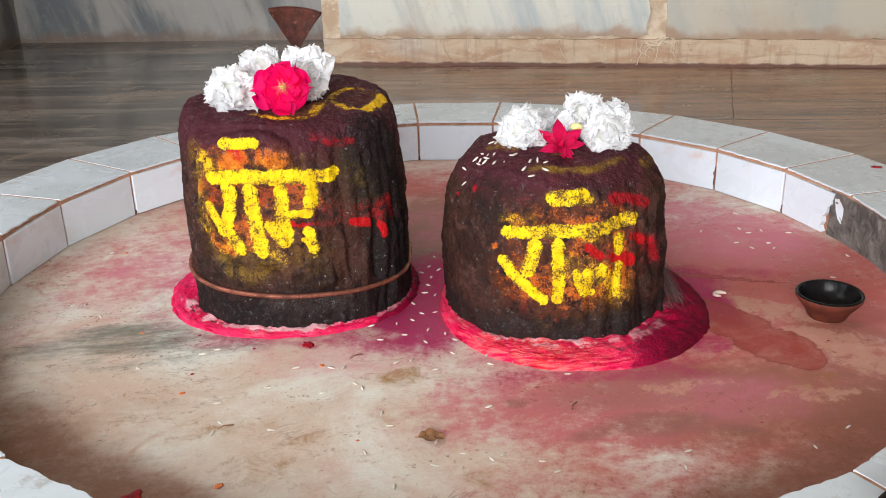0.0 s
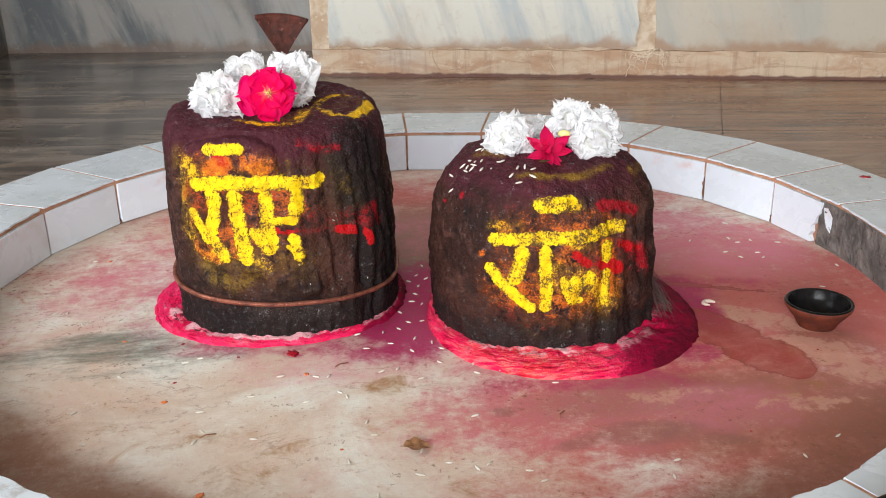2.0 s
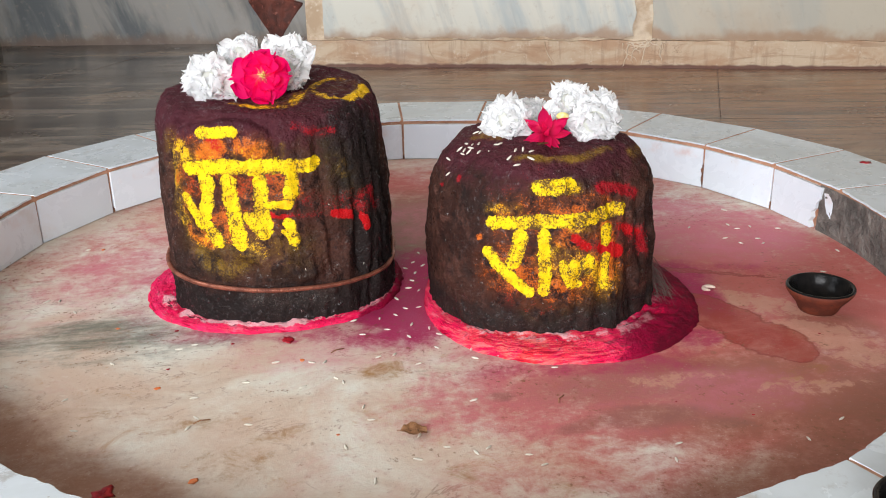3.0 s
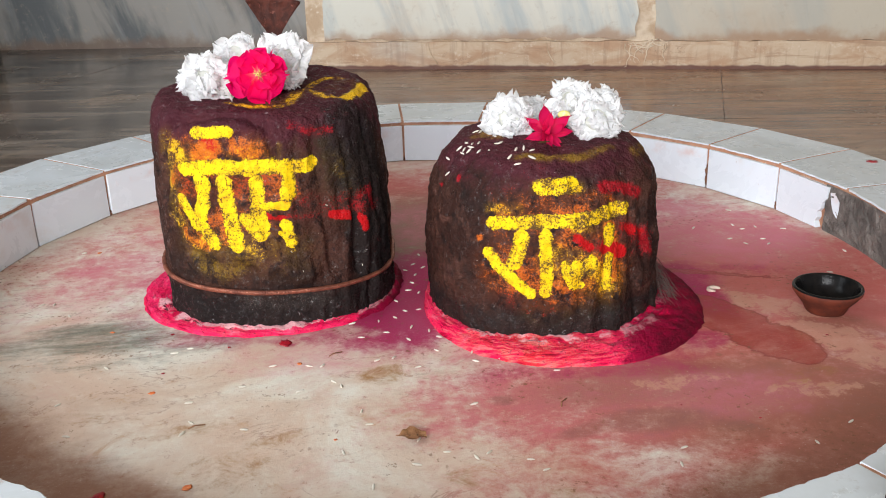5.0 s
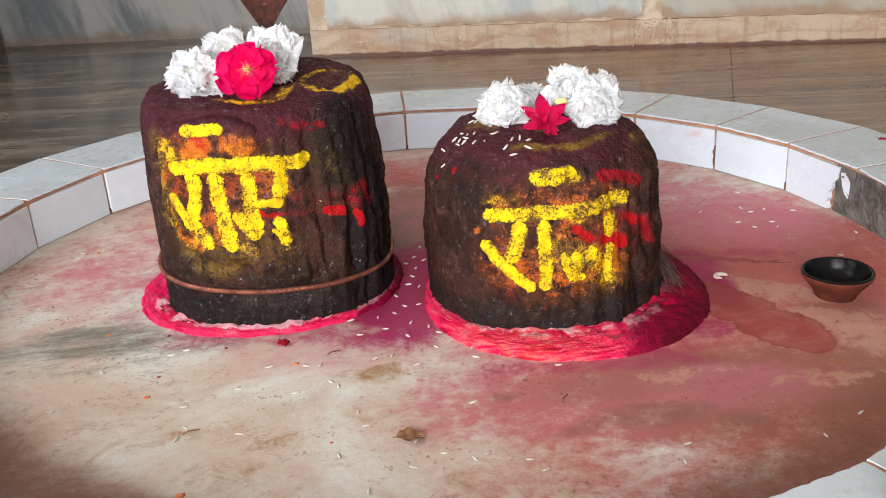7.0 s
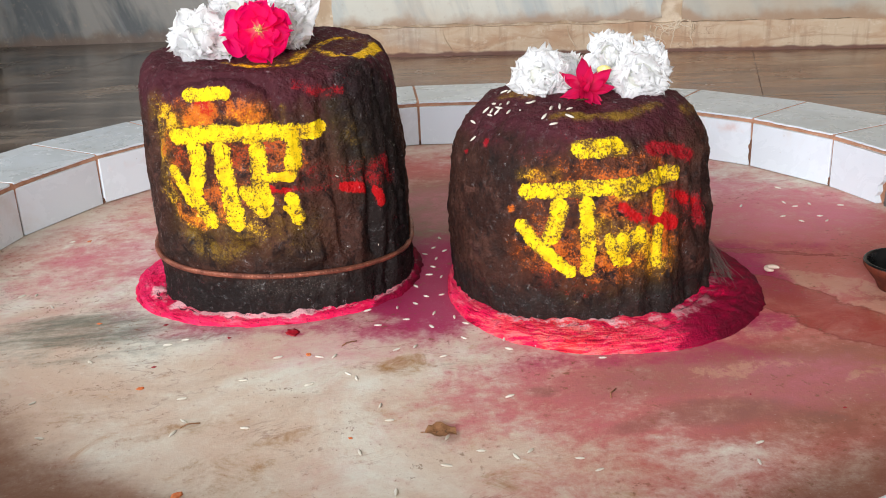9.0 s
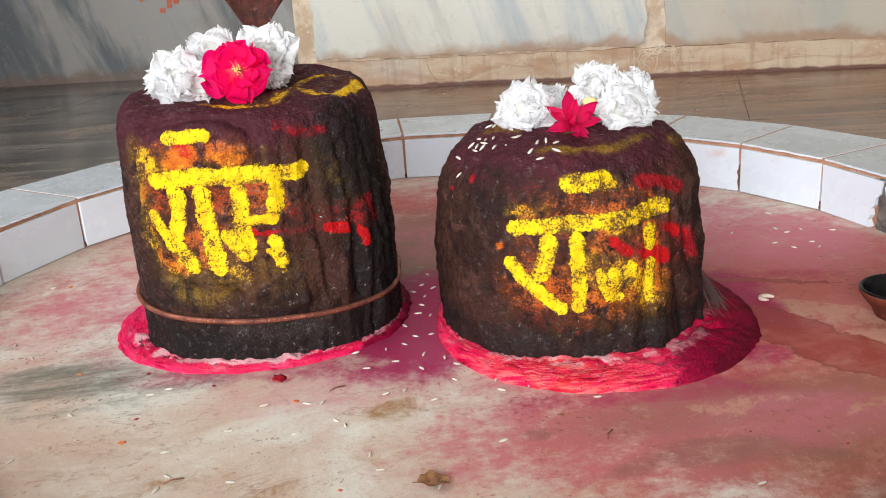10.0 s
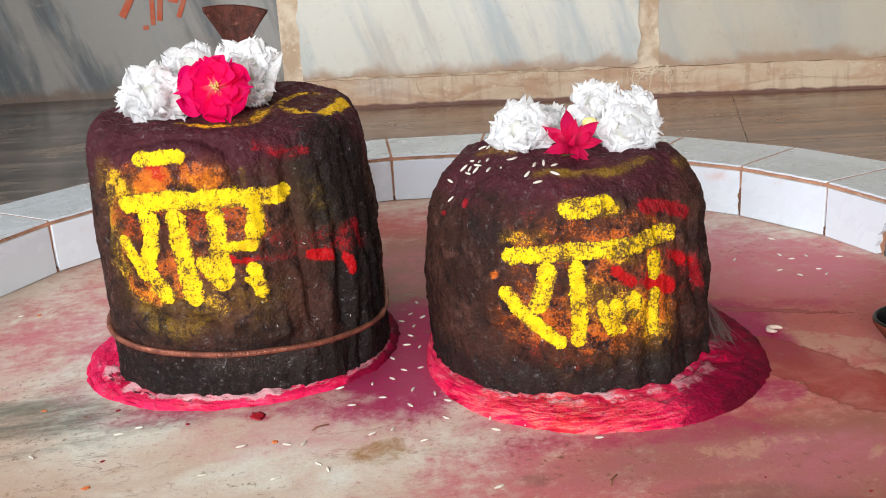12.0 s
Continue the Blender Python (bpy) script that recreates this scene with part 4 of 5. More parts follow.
SHORT_DUST_AND_SHADE = [
    # The short stone's shaded right side, painted in as well.
    ("darkened", [(0.218, 0.75, 0.12), (0.222, 0.75, 0.03)], 0.022, 0.5),
    ("orange", [(0.075, 0.72, 0.12), (0.12, 0.714, 0.125), (0.17, 0.72, 0.12)], 0.030, 0.42),
    ("orange", [(0.07, 0.72, 0.07), (0.12, 0.714, 0.06), (0.17, 0.716, 0.07)], 0.036, 0.52),
    ("gold", [(0.12, 0.714, 0.08), (0.165, 0.716, 0.06)], 0.026, 0.46),
    ("crimson", [(0.04, 0.75, 0.14), (0.09, 0.73, 0.155), (0.19, 0.74, 0.15)], 0.022, 0.16),
    ("crimson", [(0.17, 0.72, 0.10), (0.21, 0.73, 0.09)], 0.022, 0.40),
    ("olive", [(0.10, 0.715, 0.03), (0.18, 0.718, 0.045)], 0.022, 0.38),
    ("orange", [(0.075, 0.72, 0.128), (0.10, 0.716, 0.13), (0.135, 0.714, 0.128), (0.15, 0.716, 0.135)], 0.015, 0.46),
    ("orange", [(0.085, 0.715, 0.06), (0.12, 0.713, 0.055), (0.155, 0.712, 0.062), (0.165, 0.714, 0.08)], 0.018, 0.6),
    ("orange", [(0.125, 0.713, 0.098), (0.155, 0.713, 0.098), (0.165, 0.716, 0.105)], 0.012, 0.6),
    ("orange", [(0.169, 0.717, 0.11), (0.172, 0.718, 0.095), (0.170, 0.717, 0.06)], 0.011, 0.85),
    ("gold", [(0.135, 0.712, 0.065), (0.155, 0.713, 0.07), (0.168, 0.716, 0.055)], 0.013, 0.62),
    ("orange", [(0.051, 0.726, 0.101)], 0.005, 0.75),
    ("orange", [(0.113, 0.713, 0.148), (0.124, 0.713, 0.148)], 0.006, 0.7),
    ("gold", [(0.1023, 0.722, 0.1474), (0.1223, 0.72, 0.1481), (0.1399, 0.722, 0.1462)], 0.008, 0.66),
    ("gold", [(0.06, 0.727, 0.128), (0.085, 0.72, 0.128)], 0.008, 0.42),
    ("gold", [(0.14, 0.713, 0.113), (0.165, 0.716, 0.117)], 0.012, 0.45),
    ("olive", [(0.088, 0.745, 0.17), (0.114, 0.74, 0.168), (0.146, 0.74, 0.169), (0.176, 0.757, 0.174)], 0.008, 0.75),
    ("olive", [(0.20, 0.763, 0.166), (0.215, 0.79, 0.163)], 0.010, 0.7),
    ("olive", [(0.055, 0.80, 0.177), (0.075, 0.79, 0.178)], 0.010, 0.7),
    ("crimson", [(0.163, 0.724, 0.146), (0.182, 0.727, 0.144), (0.198, 0.731, 0.138)], 0.008, 0.75),
    ("crimson", [(0.188, 0.724, 0.105), (0.203, 0.729, 0.098), (0.208, 0.731, 0.085)], 0.009, 0.7),
    ("crimson", [(0.07, 0.717, 0.045), (0.11, 0.713, 0.032)], 0.014, 0.28),
    ("crimson", [(0.155, 0.714, 0.094), (0.170, 0.716, 0.09)], 0.008, 0.6),
    ("red", [(0.163, 0.708, 0.0945), (0.172, 0.712, 0.0905), (0.180, 0.714, 0.0860)], 0.0085, 1.0),
    ("red", [(0.137, 0.70, 0.1055), (0.149, 0.70, 0.0975)], 0.0065, 0.85),
    ("red", [(0.181, 0.715, 0.1115), (0.190, 0.72, 0.106), (0.202, 0.725, 0.101)], 0.0065, 0.72),
    ("crimson", [(0.035, 0.757, 0.149)], 0.005, 0.8),
    ("crimson", [(0.020, 0.777, 0.137)], 0.004, 0.8),
    ("ash", [(0.07, 0.716, 0.02), (0.125, 0.713, 0.018), (0.18, 0.717, 0.024)], 0.014, 0.30),
    ("ash", [(0.205, 0.73, 0.10), (0.20, 0.73, 0.11)], 0.006, 0.7),
]
tall = stone(TALL, "tall dark worn stone painted with a yellow word and red smears", TALL_DUST_AND_SHADE)
short = stone(SHORT, "shorter round-shouldered dark stone painted with a yellow word, dusted with powder", SHORT_DUST_AND_SHADE)


TREES = {tall: tree_of(tall), short: tree_of(short)}


def on_front(ob, x, z, lift=0.0):
    """The point of a stone's front at x and z."""
    place, normal, _, _ = TREES[ob].ray_cast(Vector((x, 0.3, z)), Vector((0, 1, 0)))
    if place is None:
        place, normal, _, _ = TREES[ob].find_nearest(Vector((x, 0.72, z)))
    return place + Vector((0, -lift, 0.2 * lift))


def paint_stroke(bm, ob, pts, width, edge, seed=0.0, thick=0.0004):
    """One brush stroke laid on a stone's front, along (x, z) points."""
    line = resample(pts, max(6, int(sum(math.dist(a, b) for a, b in zip(pts, pts[1:])) / 0.0008)))
    n, m = len(line), 11
    rows = []
    for i, (x, z) in enumerate(line):
        a, b = line[max(i - 1, 0)], line[min(i + 1, n - 1)]
        d = Vector((b[0] - a[0], b[1] - a[1])).normalized()
        s = Vector((-d.y, d.x))
        cap = min(1.0, math.sqrt(max(0.02, min(i, n - 1 - i) * 0.0008 / (0.45 * width))))
        row = []
        for k in range(m):
            t = 2 * k / (m - 1) - 1
            e = (1.36 + 0.36 * noise.noise((x * 110 + seed, z * 110, math.copysign(3, t))) + 0.16 * noise.noise((x * 420, z * 420 + seed, math.copysign(7, t))) + 0.16 * noise.noise((x * 1100, z * 1100 + seed, math.copysign(9, t)))) * cap
            q = Vector((x, z)) + s * (t * 0.5 * width * e)
            row.append(bm.verts.new(on_front(ob, q.x, q.y, thick * (1 - t ** 6) - 0.0002)))
            edge.append(t ** 4)
        rows.append(row)
    grid_faces(bm, rows)


def painted(ob, name, strokes, material, label):
    bm, edge = bmesh.new(), []
    for k, (width, pts) in enumerate(strokes):
        paint_stroke(bm, ob, pts, width, edge, 3.3 * k, 0.0004 + 0.00010 * k)
    word = part(name, bm, material, ob, label, smooth=True)
    set_field(word.data, "edge", edge)
    return word


# the same word on both stones: three letters under one head line, with a mark above
painted(tall, "painted_head_line", [(0.0125, [(-0.227, 0.1605), (-0.208, 0.1618), (-0.187, 0.1648), (-0.164, 0.1632), (-0.138, 0.1636), (-0.115, 0.1612), (-0.096, 0.1635)])], M_yellow, "yellow painted head line")
painted(tall, "painted_mark", [(0.0095, [(-0.211, 0.1940), (-0.196, 0.1955), (-0.180, 0.1968), (-0.169, 0.1965)])], M_yellow, "yellow painted mark")
painted(tall, "painted_letter", [(0.0118, [(-0.206, 0.158), (-0.203, 0.141), (-0.2045, 0.127), (-0.2115, 0.109)]), (0.0080, [(-0.2275, 0.1365), (-0.222, 0.124), (-0.215, 0.109)]), (0.0105, [(-0.219, 0.1105), (-0.206, 0.103), (-0.194, 0.0825)])], M_yellow, "yellow painted letter")
painted(tall, "painted_letter", [(0.0135, [(-0.182, 0.158), (-0.182, 0.136), (-0.179, 0.114), (-0.1745, 0.0805)])], M_yellow, "yellow painted vowel stroke")
painted(tall, "painted_letter", [(0.0125, [(-0.152, 0.157), (-0.1522, 0.138), (-0.152, 0.125), (-0.151, 0.109), (-0.1495, 0.0935)]), (0.0115, [(-0.169, 0.1195), (-0.160, 0.110), (-0.1505, 0.0935)]), (0.0075, [(-0.158, 0.1255), (-0.140, 0.1268), (-0.122, 0.1262)]), (0.0110, [(-0.122, 0.157), (-0.124, 0.138), (-0.1275, 0.124)]), (0.0095, [(-0.130, 0.113), (-0.126, 0.100), (-0.1225, 0.0835)]), (0.0035, [(-0.135, 0.102), (-0.127, 0.091)])], M_yellow, "yellow painted letter")
painted(short, "painted_head_line", [(0.0110, [(0.057, 0.1145), (0.073, 0.1168), (0.093, 0.1190), (0.116, 0.1197), (0.144, 0.1210), (0.162, 0.1232), (0.189, 0.1245)])], M_yellow_worn, "worn yellow painted head line")
painted(short, "painted_mark", [(0.0120, [(0.0985, 0.1490), (0.120, 0.1500), (0.1405, 0.1500)])], M_yellow_worn, "worn yellow painted mark")
painted(short, "painted_letter", [(0.0108, [(0.0885, 0.113), (0.087, 0.098), (0.079, 0.0735)]), (0.0095, [(0.056, 0.0925), (0.067, 0.077), (0.082, 0.063), (0.100, 0.0485)])], M_yellow, "yellow painted letter")
painted(short, "painted_letter", [(0.0100, [(0.1092, 0.114), (0.1092, 0.094), (0.1102, 0.075), (0.1092, 0.0470)])], M_yellow, "yellow painted vowel stroke")
painted(short, "painted_letter", [(0.0075, [(0.1265, 0.084), (0.1280, 0.070), (0.1355, 0.0595), (0.1455, 0.0585)]), (0.0115, [(0.1375, 0.085), (0.1385, 0.062)]), (0.0110, [(0.1495, 0.088), (0.1505, 0.068)]), (0.0075, [(0.168, 0.087), (0.168, 0.069), (0.1655, 0.0505)]), (0.0090, [(0.168, 0.114), (0.168, 0.092)])], M_yellow_worn, "worn yellow painted letter")


# ---------- painted collars round the stones ----------
def collar(spec, outer, height, dark, warm):
    """A low cement collar between a stone's foot and an outer oval (x0, x1, y0, y1)."""
    n, m = 260, 16
    ins, out = superoval(spec["n"], n), superoval(2.15, n)
    bm = bmesh.new()
    rows, crust, crim, around, across, salmon = [], [], [], [], [], []
    for k in range(m + 1):
        t = k / m
        row = []
        for (ax, ay), (bx, by) in zip(ins, out):
            p = Vector(((spec["x0"] + spec["x1"]) / 2 + (spec["x1"] - spec["x0"]) / 2 * ax * 0.97, (spec["y0"] + spec["y1"]) / 2 + (spec["y1"] - spec["y0"]) / 2 * ay * 0.97))
            q = Vector(((outer[0] + outer[1]) / 2 + (outer[1] - outer[0]) / 2 * bx, (outer[2] + outer[3]) / 2 + (outer[3] - outer[2]) / 2 * by))
            c = p.lerp(q, t)
            around.append(0.14 * math.atan2(by, bx)), across.append(t * (q - p).length)
            c += (q - p).normalized() * t * (0.0024 * fbm((c.x * 22, c.y * 22, 1.0), 3) + 0.0016 * fbm((c.x * 120, c.y * 120, 3.0), 3))
            z = height * (1 - 0.35 * t) * (1 - t ** 7) + 0.0024 * fbm((c.x * 90, c.y * 90, 4.0), 5) * (1 - t ** 3) + 0.0004
            row.append(bm.verts.new((c.x, c.y, z if k < m else -0.001)))
            front = max(0.0, min(1.0, 0.35 - 1.3 * by))
            crust.append(max(0.0, min(1.0, 1.95 - 0.45 * warm - t / 0.55)) * (0.25 + 0.75 * front) * (1 - 0.2 * warm))
            salmon.append(warm * max(0.0, min(1.0, 1.15 - 2.4 * abs((c.x - spec["x0"]) / (spec["x1"] - spec["x0"]) - 0.35))))
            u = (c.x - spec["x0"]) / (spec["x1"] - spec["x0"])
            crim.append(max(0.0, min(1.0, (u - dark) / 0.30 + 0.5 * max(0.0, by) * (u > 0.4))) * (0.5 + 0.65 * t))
        rows.append(row)
    grid_faces(bm, rows, True)
    return bm, crust, crim, around, across, salmon


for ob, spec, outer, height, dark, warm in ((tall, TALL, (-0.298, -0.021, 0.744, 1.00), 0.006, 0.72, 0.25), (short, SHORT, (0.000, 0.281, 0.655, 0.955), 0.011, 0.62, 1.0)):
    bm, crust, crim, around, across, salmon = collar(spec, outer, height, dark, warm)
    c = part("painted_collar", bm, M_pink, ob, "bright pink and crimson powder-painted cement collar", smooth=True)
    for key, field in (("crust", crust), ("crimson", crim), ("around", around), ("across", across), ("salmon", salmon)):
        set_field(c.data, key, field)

# fibrous roots dried on the foot of the shorter stone
bm = bmesh.new()
rng = random.Random(5)
for k in range(240):
    x, y = rng.uniform(0.226, 0.240), rng.uniform(0.775, 0.87)
    z = rng.uniform(0.010, 0.042)
    dx, dy = rng.uniform(0.004, 0.026), rng.uniform(-0.024, 0.008)
    pts = [(x + dx * t, y + dy * t + 0.003 * math.sin(5 * t + k), max(0.007, z * (1 - t) + 0.008 * t + 0.003 * math.sin(3.2 * t))) for t in (0, 0.25, 0.5, 0.75, 1)]
    tube(pts, 0.00017, 3, bm)
part("fibre_tuft", bm, M_fibre, short, "tuft of dried grey fibres")["kind"] = "stuff"


# ---------- copper ornament round the taller stone ----------
ornament = tagged(new("copper_ornament"), "old copper ring with an upright flared plate, round the tall stone", "ornament")
ornament.location = (-0.147, 0.877, 0.0)
ring_pts = []
for k in range(120):
    a = 2 * math.pi * k / 120
    d = Vector((math.cos(a), math.sin(a), 0))
    z = 0.0438 - 0.0042 * math.cos(a) + 0.003 * math.sin(a)
    place, _, _, _ = TREES[tall].ray_cast(Vector((-0.147, 0.877, z)) + d * 0.4, -d)
    ring_pts.append(place + d * 0.0022)
ring_pts = [sum((ring_pts[(k + j) % 120] for j in (-3, -2, -1, 0, 1, 2, 3)), Vector()) / 7 + 0.0008 * (ring_pts[k] - Vector((-0.147, 0.877, ring_pts[k].z))).normalized() for k in range(120)]
radii = [0.0024] * 120
ring = part("ring", tube(ring_pts, radii, 10, closed=True), M_copper, ornament, "thin beaded copper ring", smooth=True)
ring.matrix_parent_inverse = ornament.matrix_basis.inverted()
bead = bmesh.new()
line = resample([(p.x, p.y) for p in ring_pts[58:]], 150)
for x, y in line:
    k = min(range(120), key=lambda j: (ring_pts[j].x - x) ** 2 + (ring_pts[j].y - y) ** 2)
    d = Vector((x + 0.147, y - 0.877, 0)).normalized()
    bmesh.ops.create_icosphere(bead, subdivisions=1, radius=0.00085, matrix=Matrix.Translation(Vector((x, y, ring_pts[k].z + 0.0008)) + d * 0.0020))
b = part("beading", bead, M_copper, ornament, "row of tiny copper beads", smooth=True)
b.matrix_parent_inverse = ornament.matrix_basis.inverted()
stem = part("stem", tube([(-0.156, 1.003, 0.040), (-0.156, 1.010, 0.09), (-0.156, 1.010, 0.16), (-0.156, 1.004, 0.215), (-0.155, 1.000, 0.25), (-0.154, 0.999, 0.262)], [0.004, 0.005, 0.0052, 0.005, 0.0048, 0.004], 10), M_dark_copper, ornament, "copper stem", smooth=True)
stem.matrix_parent_inverse = ornament.matrix_basis.inverted()


def flared_plate():
    bm = bmesh.new()
    front, back = [], []
    nz, nx = 14, 20
    for i in range(nz + 1):
        t = i / nz
        z = 0.242 + 0.0455 * t
        half = 0.0030 + 0.0285 * t ** 1.12 - (0.0016 if i == nz else 0)
        rf, rb = [], []
        for k in range(nx + 1):
            u = 2 * k / nx - 1
            x = -0.1525 + half * u - 0.0016 * (1 - t)
            zz = z + 0.0045 * t ** 6 * (1 - u * u) * 0.7 - 0.003 * t ** 4 * u
            cup = 0.006 * u * u * t - 0.004 * t ** 3
            ridge = 0.0016 * math.exp(-((abs(u) - 0.22) / 0.10) ** 2) * math.exp(-((t - 0.72) / 0.25) ** 2)
            groove = 0.0007 * math.sin(16 * t) * abs(u)
            lip = 0.0022 if i >= nz - 1 else 0.0
            rf.append(bm.verts.new((x, 0.997 - 0.002 + cup * -1 - ridge - groove - lip, zz)))
            rb.append(bm.verts.new((x, 0.997 + 0.0022 - cup, zz)))
        front.append(rf), back.append(rb)
    grid_faces(bm, front), grid_faces(bm, back)
    loop_f = front[0] + [r[-1] for r in front[1:]] + front[-1][-2::-1] + [r[0] for r in front[-2:0:-1]]
    loop_b = back[0] + [r[-1] for r in back[1:]] + back[-1][-2::-1] + [r[0] for r in back[-2:0:-1]]
    grid_faces(bm, [loop_f, loop_b], True)
    return bm


plate = part("flared_plate", flared_plate(), M_dark_copper, ornament, "flared embossed copper plate", smooth=True)
plate.matrix_parent_inverse = ornament.matrix_basis.inverted()


# ---------- flowers ----------
def petal_mesh(name, length, width, curl, wave, point, material, seed, nu=7, nv=9, nick=0.0):
    """A single petal that grows along y from its foot and curls upwards."""
    bm = bmesh.new()
    rows, along = [], []
    for j in range(nv):
        t = j / (nv - 1)
        if point > 0:
            w = width * math.sin(math.pi * min(1.0, 0.12 + 0.80 * t ** 0.9)) ** (0.7 + point) * (1.0 if t < 0.85 else 1 - (t - 0.85) * (1.2 + 3 * point))
        else:
            w = width * (0.30 + 0.70 * math.sin(0.5 * math.pi * min(1.0, t / 0.65))) * math.sqrt(max(0.05, 1 - max(0.0, (t - 0.55) / 0.45) ** 2.4 * 0.93))
        a = curl * t
        row = []
        for i in range(nu):
            u = 2 * i / (nu - 1) - 1
            r = wave * t * t * (math.sin(5.6 * u + seed) + 0.8 * math.sin(12.3 * u + 2.3 * seed) * t)
            end = nick * length * t ** 3 * (math.sin(7.3 * u + 3 * seed) + math.sin(12.1 * u + seed))
            y = length * t * math.cos(a) - (0.13 if point <= 0 else 0.1) * length * u * u * t ** 3 + end
            z = length * t * math.sin(a) + 0.18 * width * u * u + r
            row.append(bm.verts.new((w * u, y + 0.4 * r, z)))
            along.append(t)
        rows.append(row)
    grid_faces(bm, rows)
    me = bpy.data.meshes.new(name)
    bm.to_mesh(me)
    bm.free()
    me.materials.append(material)
    me.polygons.foreach_set("use_smooth", [True] * len(me.polygons))
    set_field(me, "along", along)
    return me


def blossom(name, meshes, layers, centre, material, label, category, group, where, facing, roll=0.0, seed=1, loose=18, vary=0.2):
    """A blossom of single petals round a small centre; layers of (count, tilt, scale)."""
    bm = bmesh.new()
    bmesh.ops.create_icosphere(bm, subdivisions=2, radius=centre)
    for v in bm.verts:
        v.co += v.co.normalized() * centre * 0.35 * noise.noise(v.co * 900)
    head = tagged(obj(name, bm, material, smooth=True), label, category, group)
    rng = random.Random(seed)
    for count, tilt, size in layers:
        off = rng.uniform(0, 6.28)
        for k in range(count):
            o = new("petal", rng.choice(meshes))
            o.parent = head
            turn = math.degrees(off + 2 * math.pi * k / count) + rng.uniform(-12, 12)
            o.matrix_basis = pose(0, 0, 0, 0, 0, turn) @ pose(0, centre * 0.5, 0, tilt + rng.uniform(-loose, loose), rng.uniform(-22, 22), rng.uniform(-8, 8)) @ Matrix.Scale(size * rng.uniform(1 - 1.1 * vary, 1 + vary), 4)
    head.matrix_world = look(where, facing) @ pose(0, 0, 0, 0, 180, roll)
    return head


white = [petal_mesh("white_petal", 0.0132, h, c, w, 0.0, M_white_petal, s, 19, 9, 0.045) for c, w, s, h in ((-0.5, 0.0017, 0.4, 0.0064), (-1.0, 0.0019, 2.1, 0.0070), (0.5, 0.0020, 4.0, 0.0060), (-0.1, 0.0018, 5.2, 0.0068), (-1.5, 0.0018, 1.2, 0.0066), (0.2, 0.0022, 3.1, 0.0074), (-0.8, 0.0020, 6.3, 0.0058))]
rosy = [petal_mesh("rose_petal", 0.0275, 0.0190, c, w, -0.25, M_rose_petal, s, 15, 10, 0.045) for c, w, s in ((0.05, 0.0020, 0.7), (0.22, 0.0022, 2.6), (-0.25, 0.0022, 4.4), (0.3, 0.0024, 5.6))]
thin = [petal_mesh("crimson_petal", 0.023, 0.0046, c, w, 0.6, M_crimson_petal, s) for c, w, s in ((0.5, 0.0010, 0.7), (1.1, 0.0012, 2.6), (0.1, 0.0009, 4.4))]
FULL = ((10, -36, 0.95), (14, -17, 1.05), (16, 1, 1.1), (16, 18, 1.06), (14, 34, 1.04), (11, 50, 1.02), (8, 64, 1.0), (5, 76, 1.0), (3, 86, 0.95))
WHITE_LABEL = "ruffled white double blossom laid on the stone"


def white_flower(where, size, facing, seed):
    f = blossom("white_flower", white, FULL, 0.0095, M_white_petal, WHITE_LABEL, "flower", "flowers on the stones", where, facing, seed * 40, seed, 30, 0.32)
    f.matrix_world = f.matrix_world @ Matrix.Scale(1.06 * size, 4)
    return f


for where, size, facing, seed in (
    ((-0.201, 0.836, 0.230), 1.36, (-0.12, -0.2, 0.50), 1), ((-0.184, 0.846, 0.226), 0.78, (0.0, 0.0, 0.7), 7), ((-0.176, 0.868, 0.246), 1.16, (-0.15, 0.1, 1.0), 2),
    ((-0.131, 0.862, 0.241), 1.34, (0.12, 0.0, 0.55), 3), ((0.086, 0.797, 0.192), 1.16, (-0.12, -0.2, 0.45), 4), ((0.114, 0.836, 0.188), 0.92, (-0.1, 0.2, 0.8), 8),
    ((0.146, 0.816, 0.202), 1.08, (0.0, -0.1, 0.9), 5), ((0.167, 0.790, 0.191), 1.20, (0.16, -0.2, 0.40), 6), ((0.178, 0.802, 0.203), 0.85, (0.4, -0.1, 0.8), 9)):
    white_flower(where, size, facing, seed)
rose = blossom("pink_rose", rosy, ((6, -10, 0.90), (5, 2, 0.74), (4, 14, 0.42)), 0.0016, M_stamen, "open bright pink rose with a pale yellow heart", "flower", "flowers on the stones", (-0.149, 0.814, 0.239), (-0.10, -0.10, 0.48), 20, 11, 20, 0.18)
bm = bmesh.new()
rng = random.Random(8)
for k in range(26):
    a, spread_out = rng.uniform(0, 6.28), rng.uniform(0.1, 0.9)
    tip = Vector((0.0052 * spread_out * math.cos(a), 0.0052 * spread_out * math.sin(a), rng.uniform(0.006, 0.0095)))
    tube([(0, 0, 0), tuple(tip * 0.6), tuple(tip)], [0.0002, 0.0002, 0.0006], 5, bm)
part("stamens", bm, M_stamen, rose, "short pale yellow stamens", smooth=True)
blossom("crimson_flower", thin, ((7, -14, 0.95), (7, 16, 0.82), (6, 42, 0.70)), 0.003, M_crimson_petal, "small crimson blossom with narrow petals between white flowers", "flower", "flowers on the stones", (0.119, 0.772, 0.185), (0.0, -0.1, 0.40), 10, 12, 26, 0.34)


def leaf_bm(length, width, bend):
    bm = bmesh.new()
    rows = []
    for j in range(8):
        t = j / 7
        w = width * math.sin(math.pi * (0.04 + 0.94 * t)) ** 0.8
        rows.append([bm.verts.new((w * u, length * t, bend * t * t * length + 0.25 * w * abs(u))) for u in (-1, -0.5, 0, 0.5, 1)])
    grid_faces(bm, rows)
    return bm


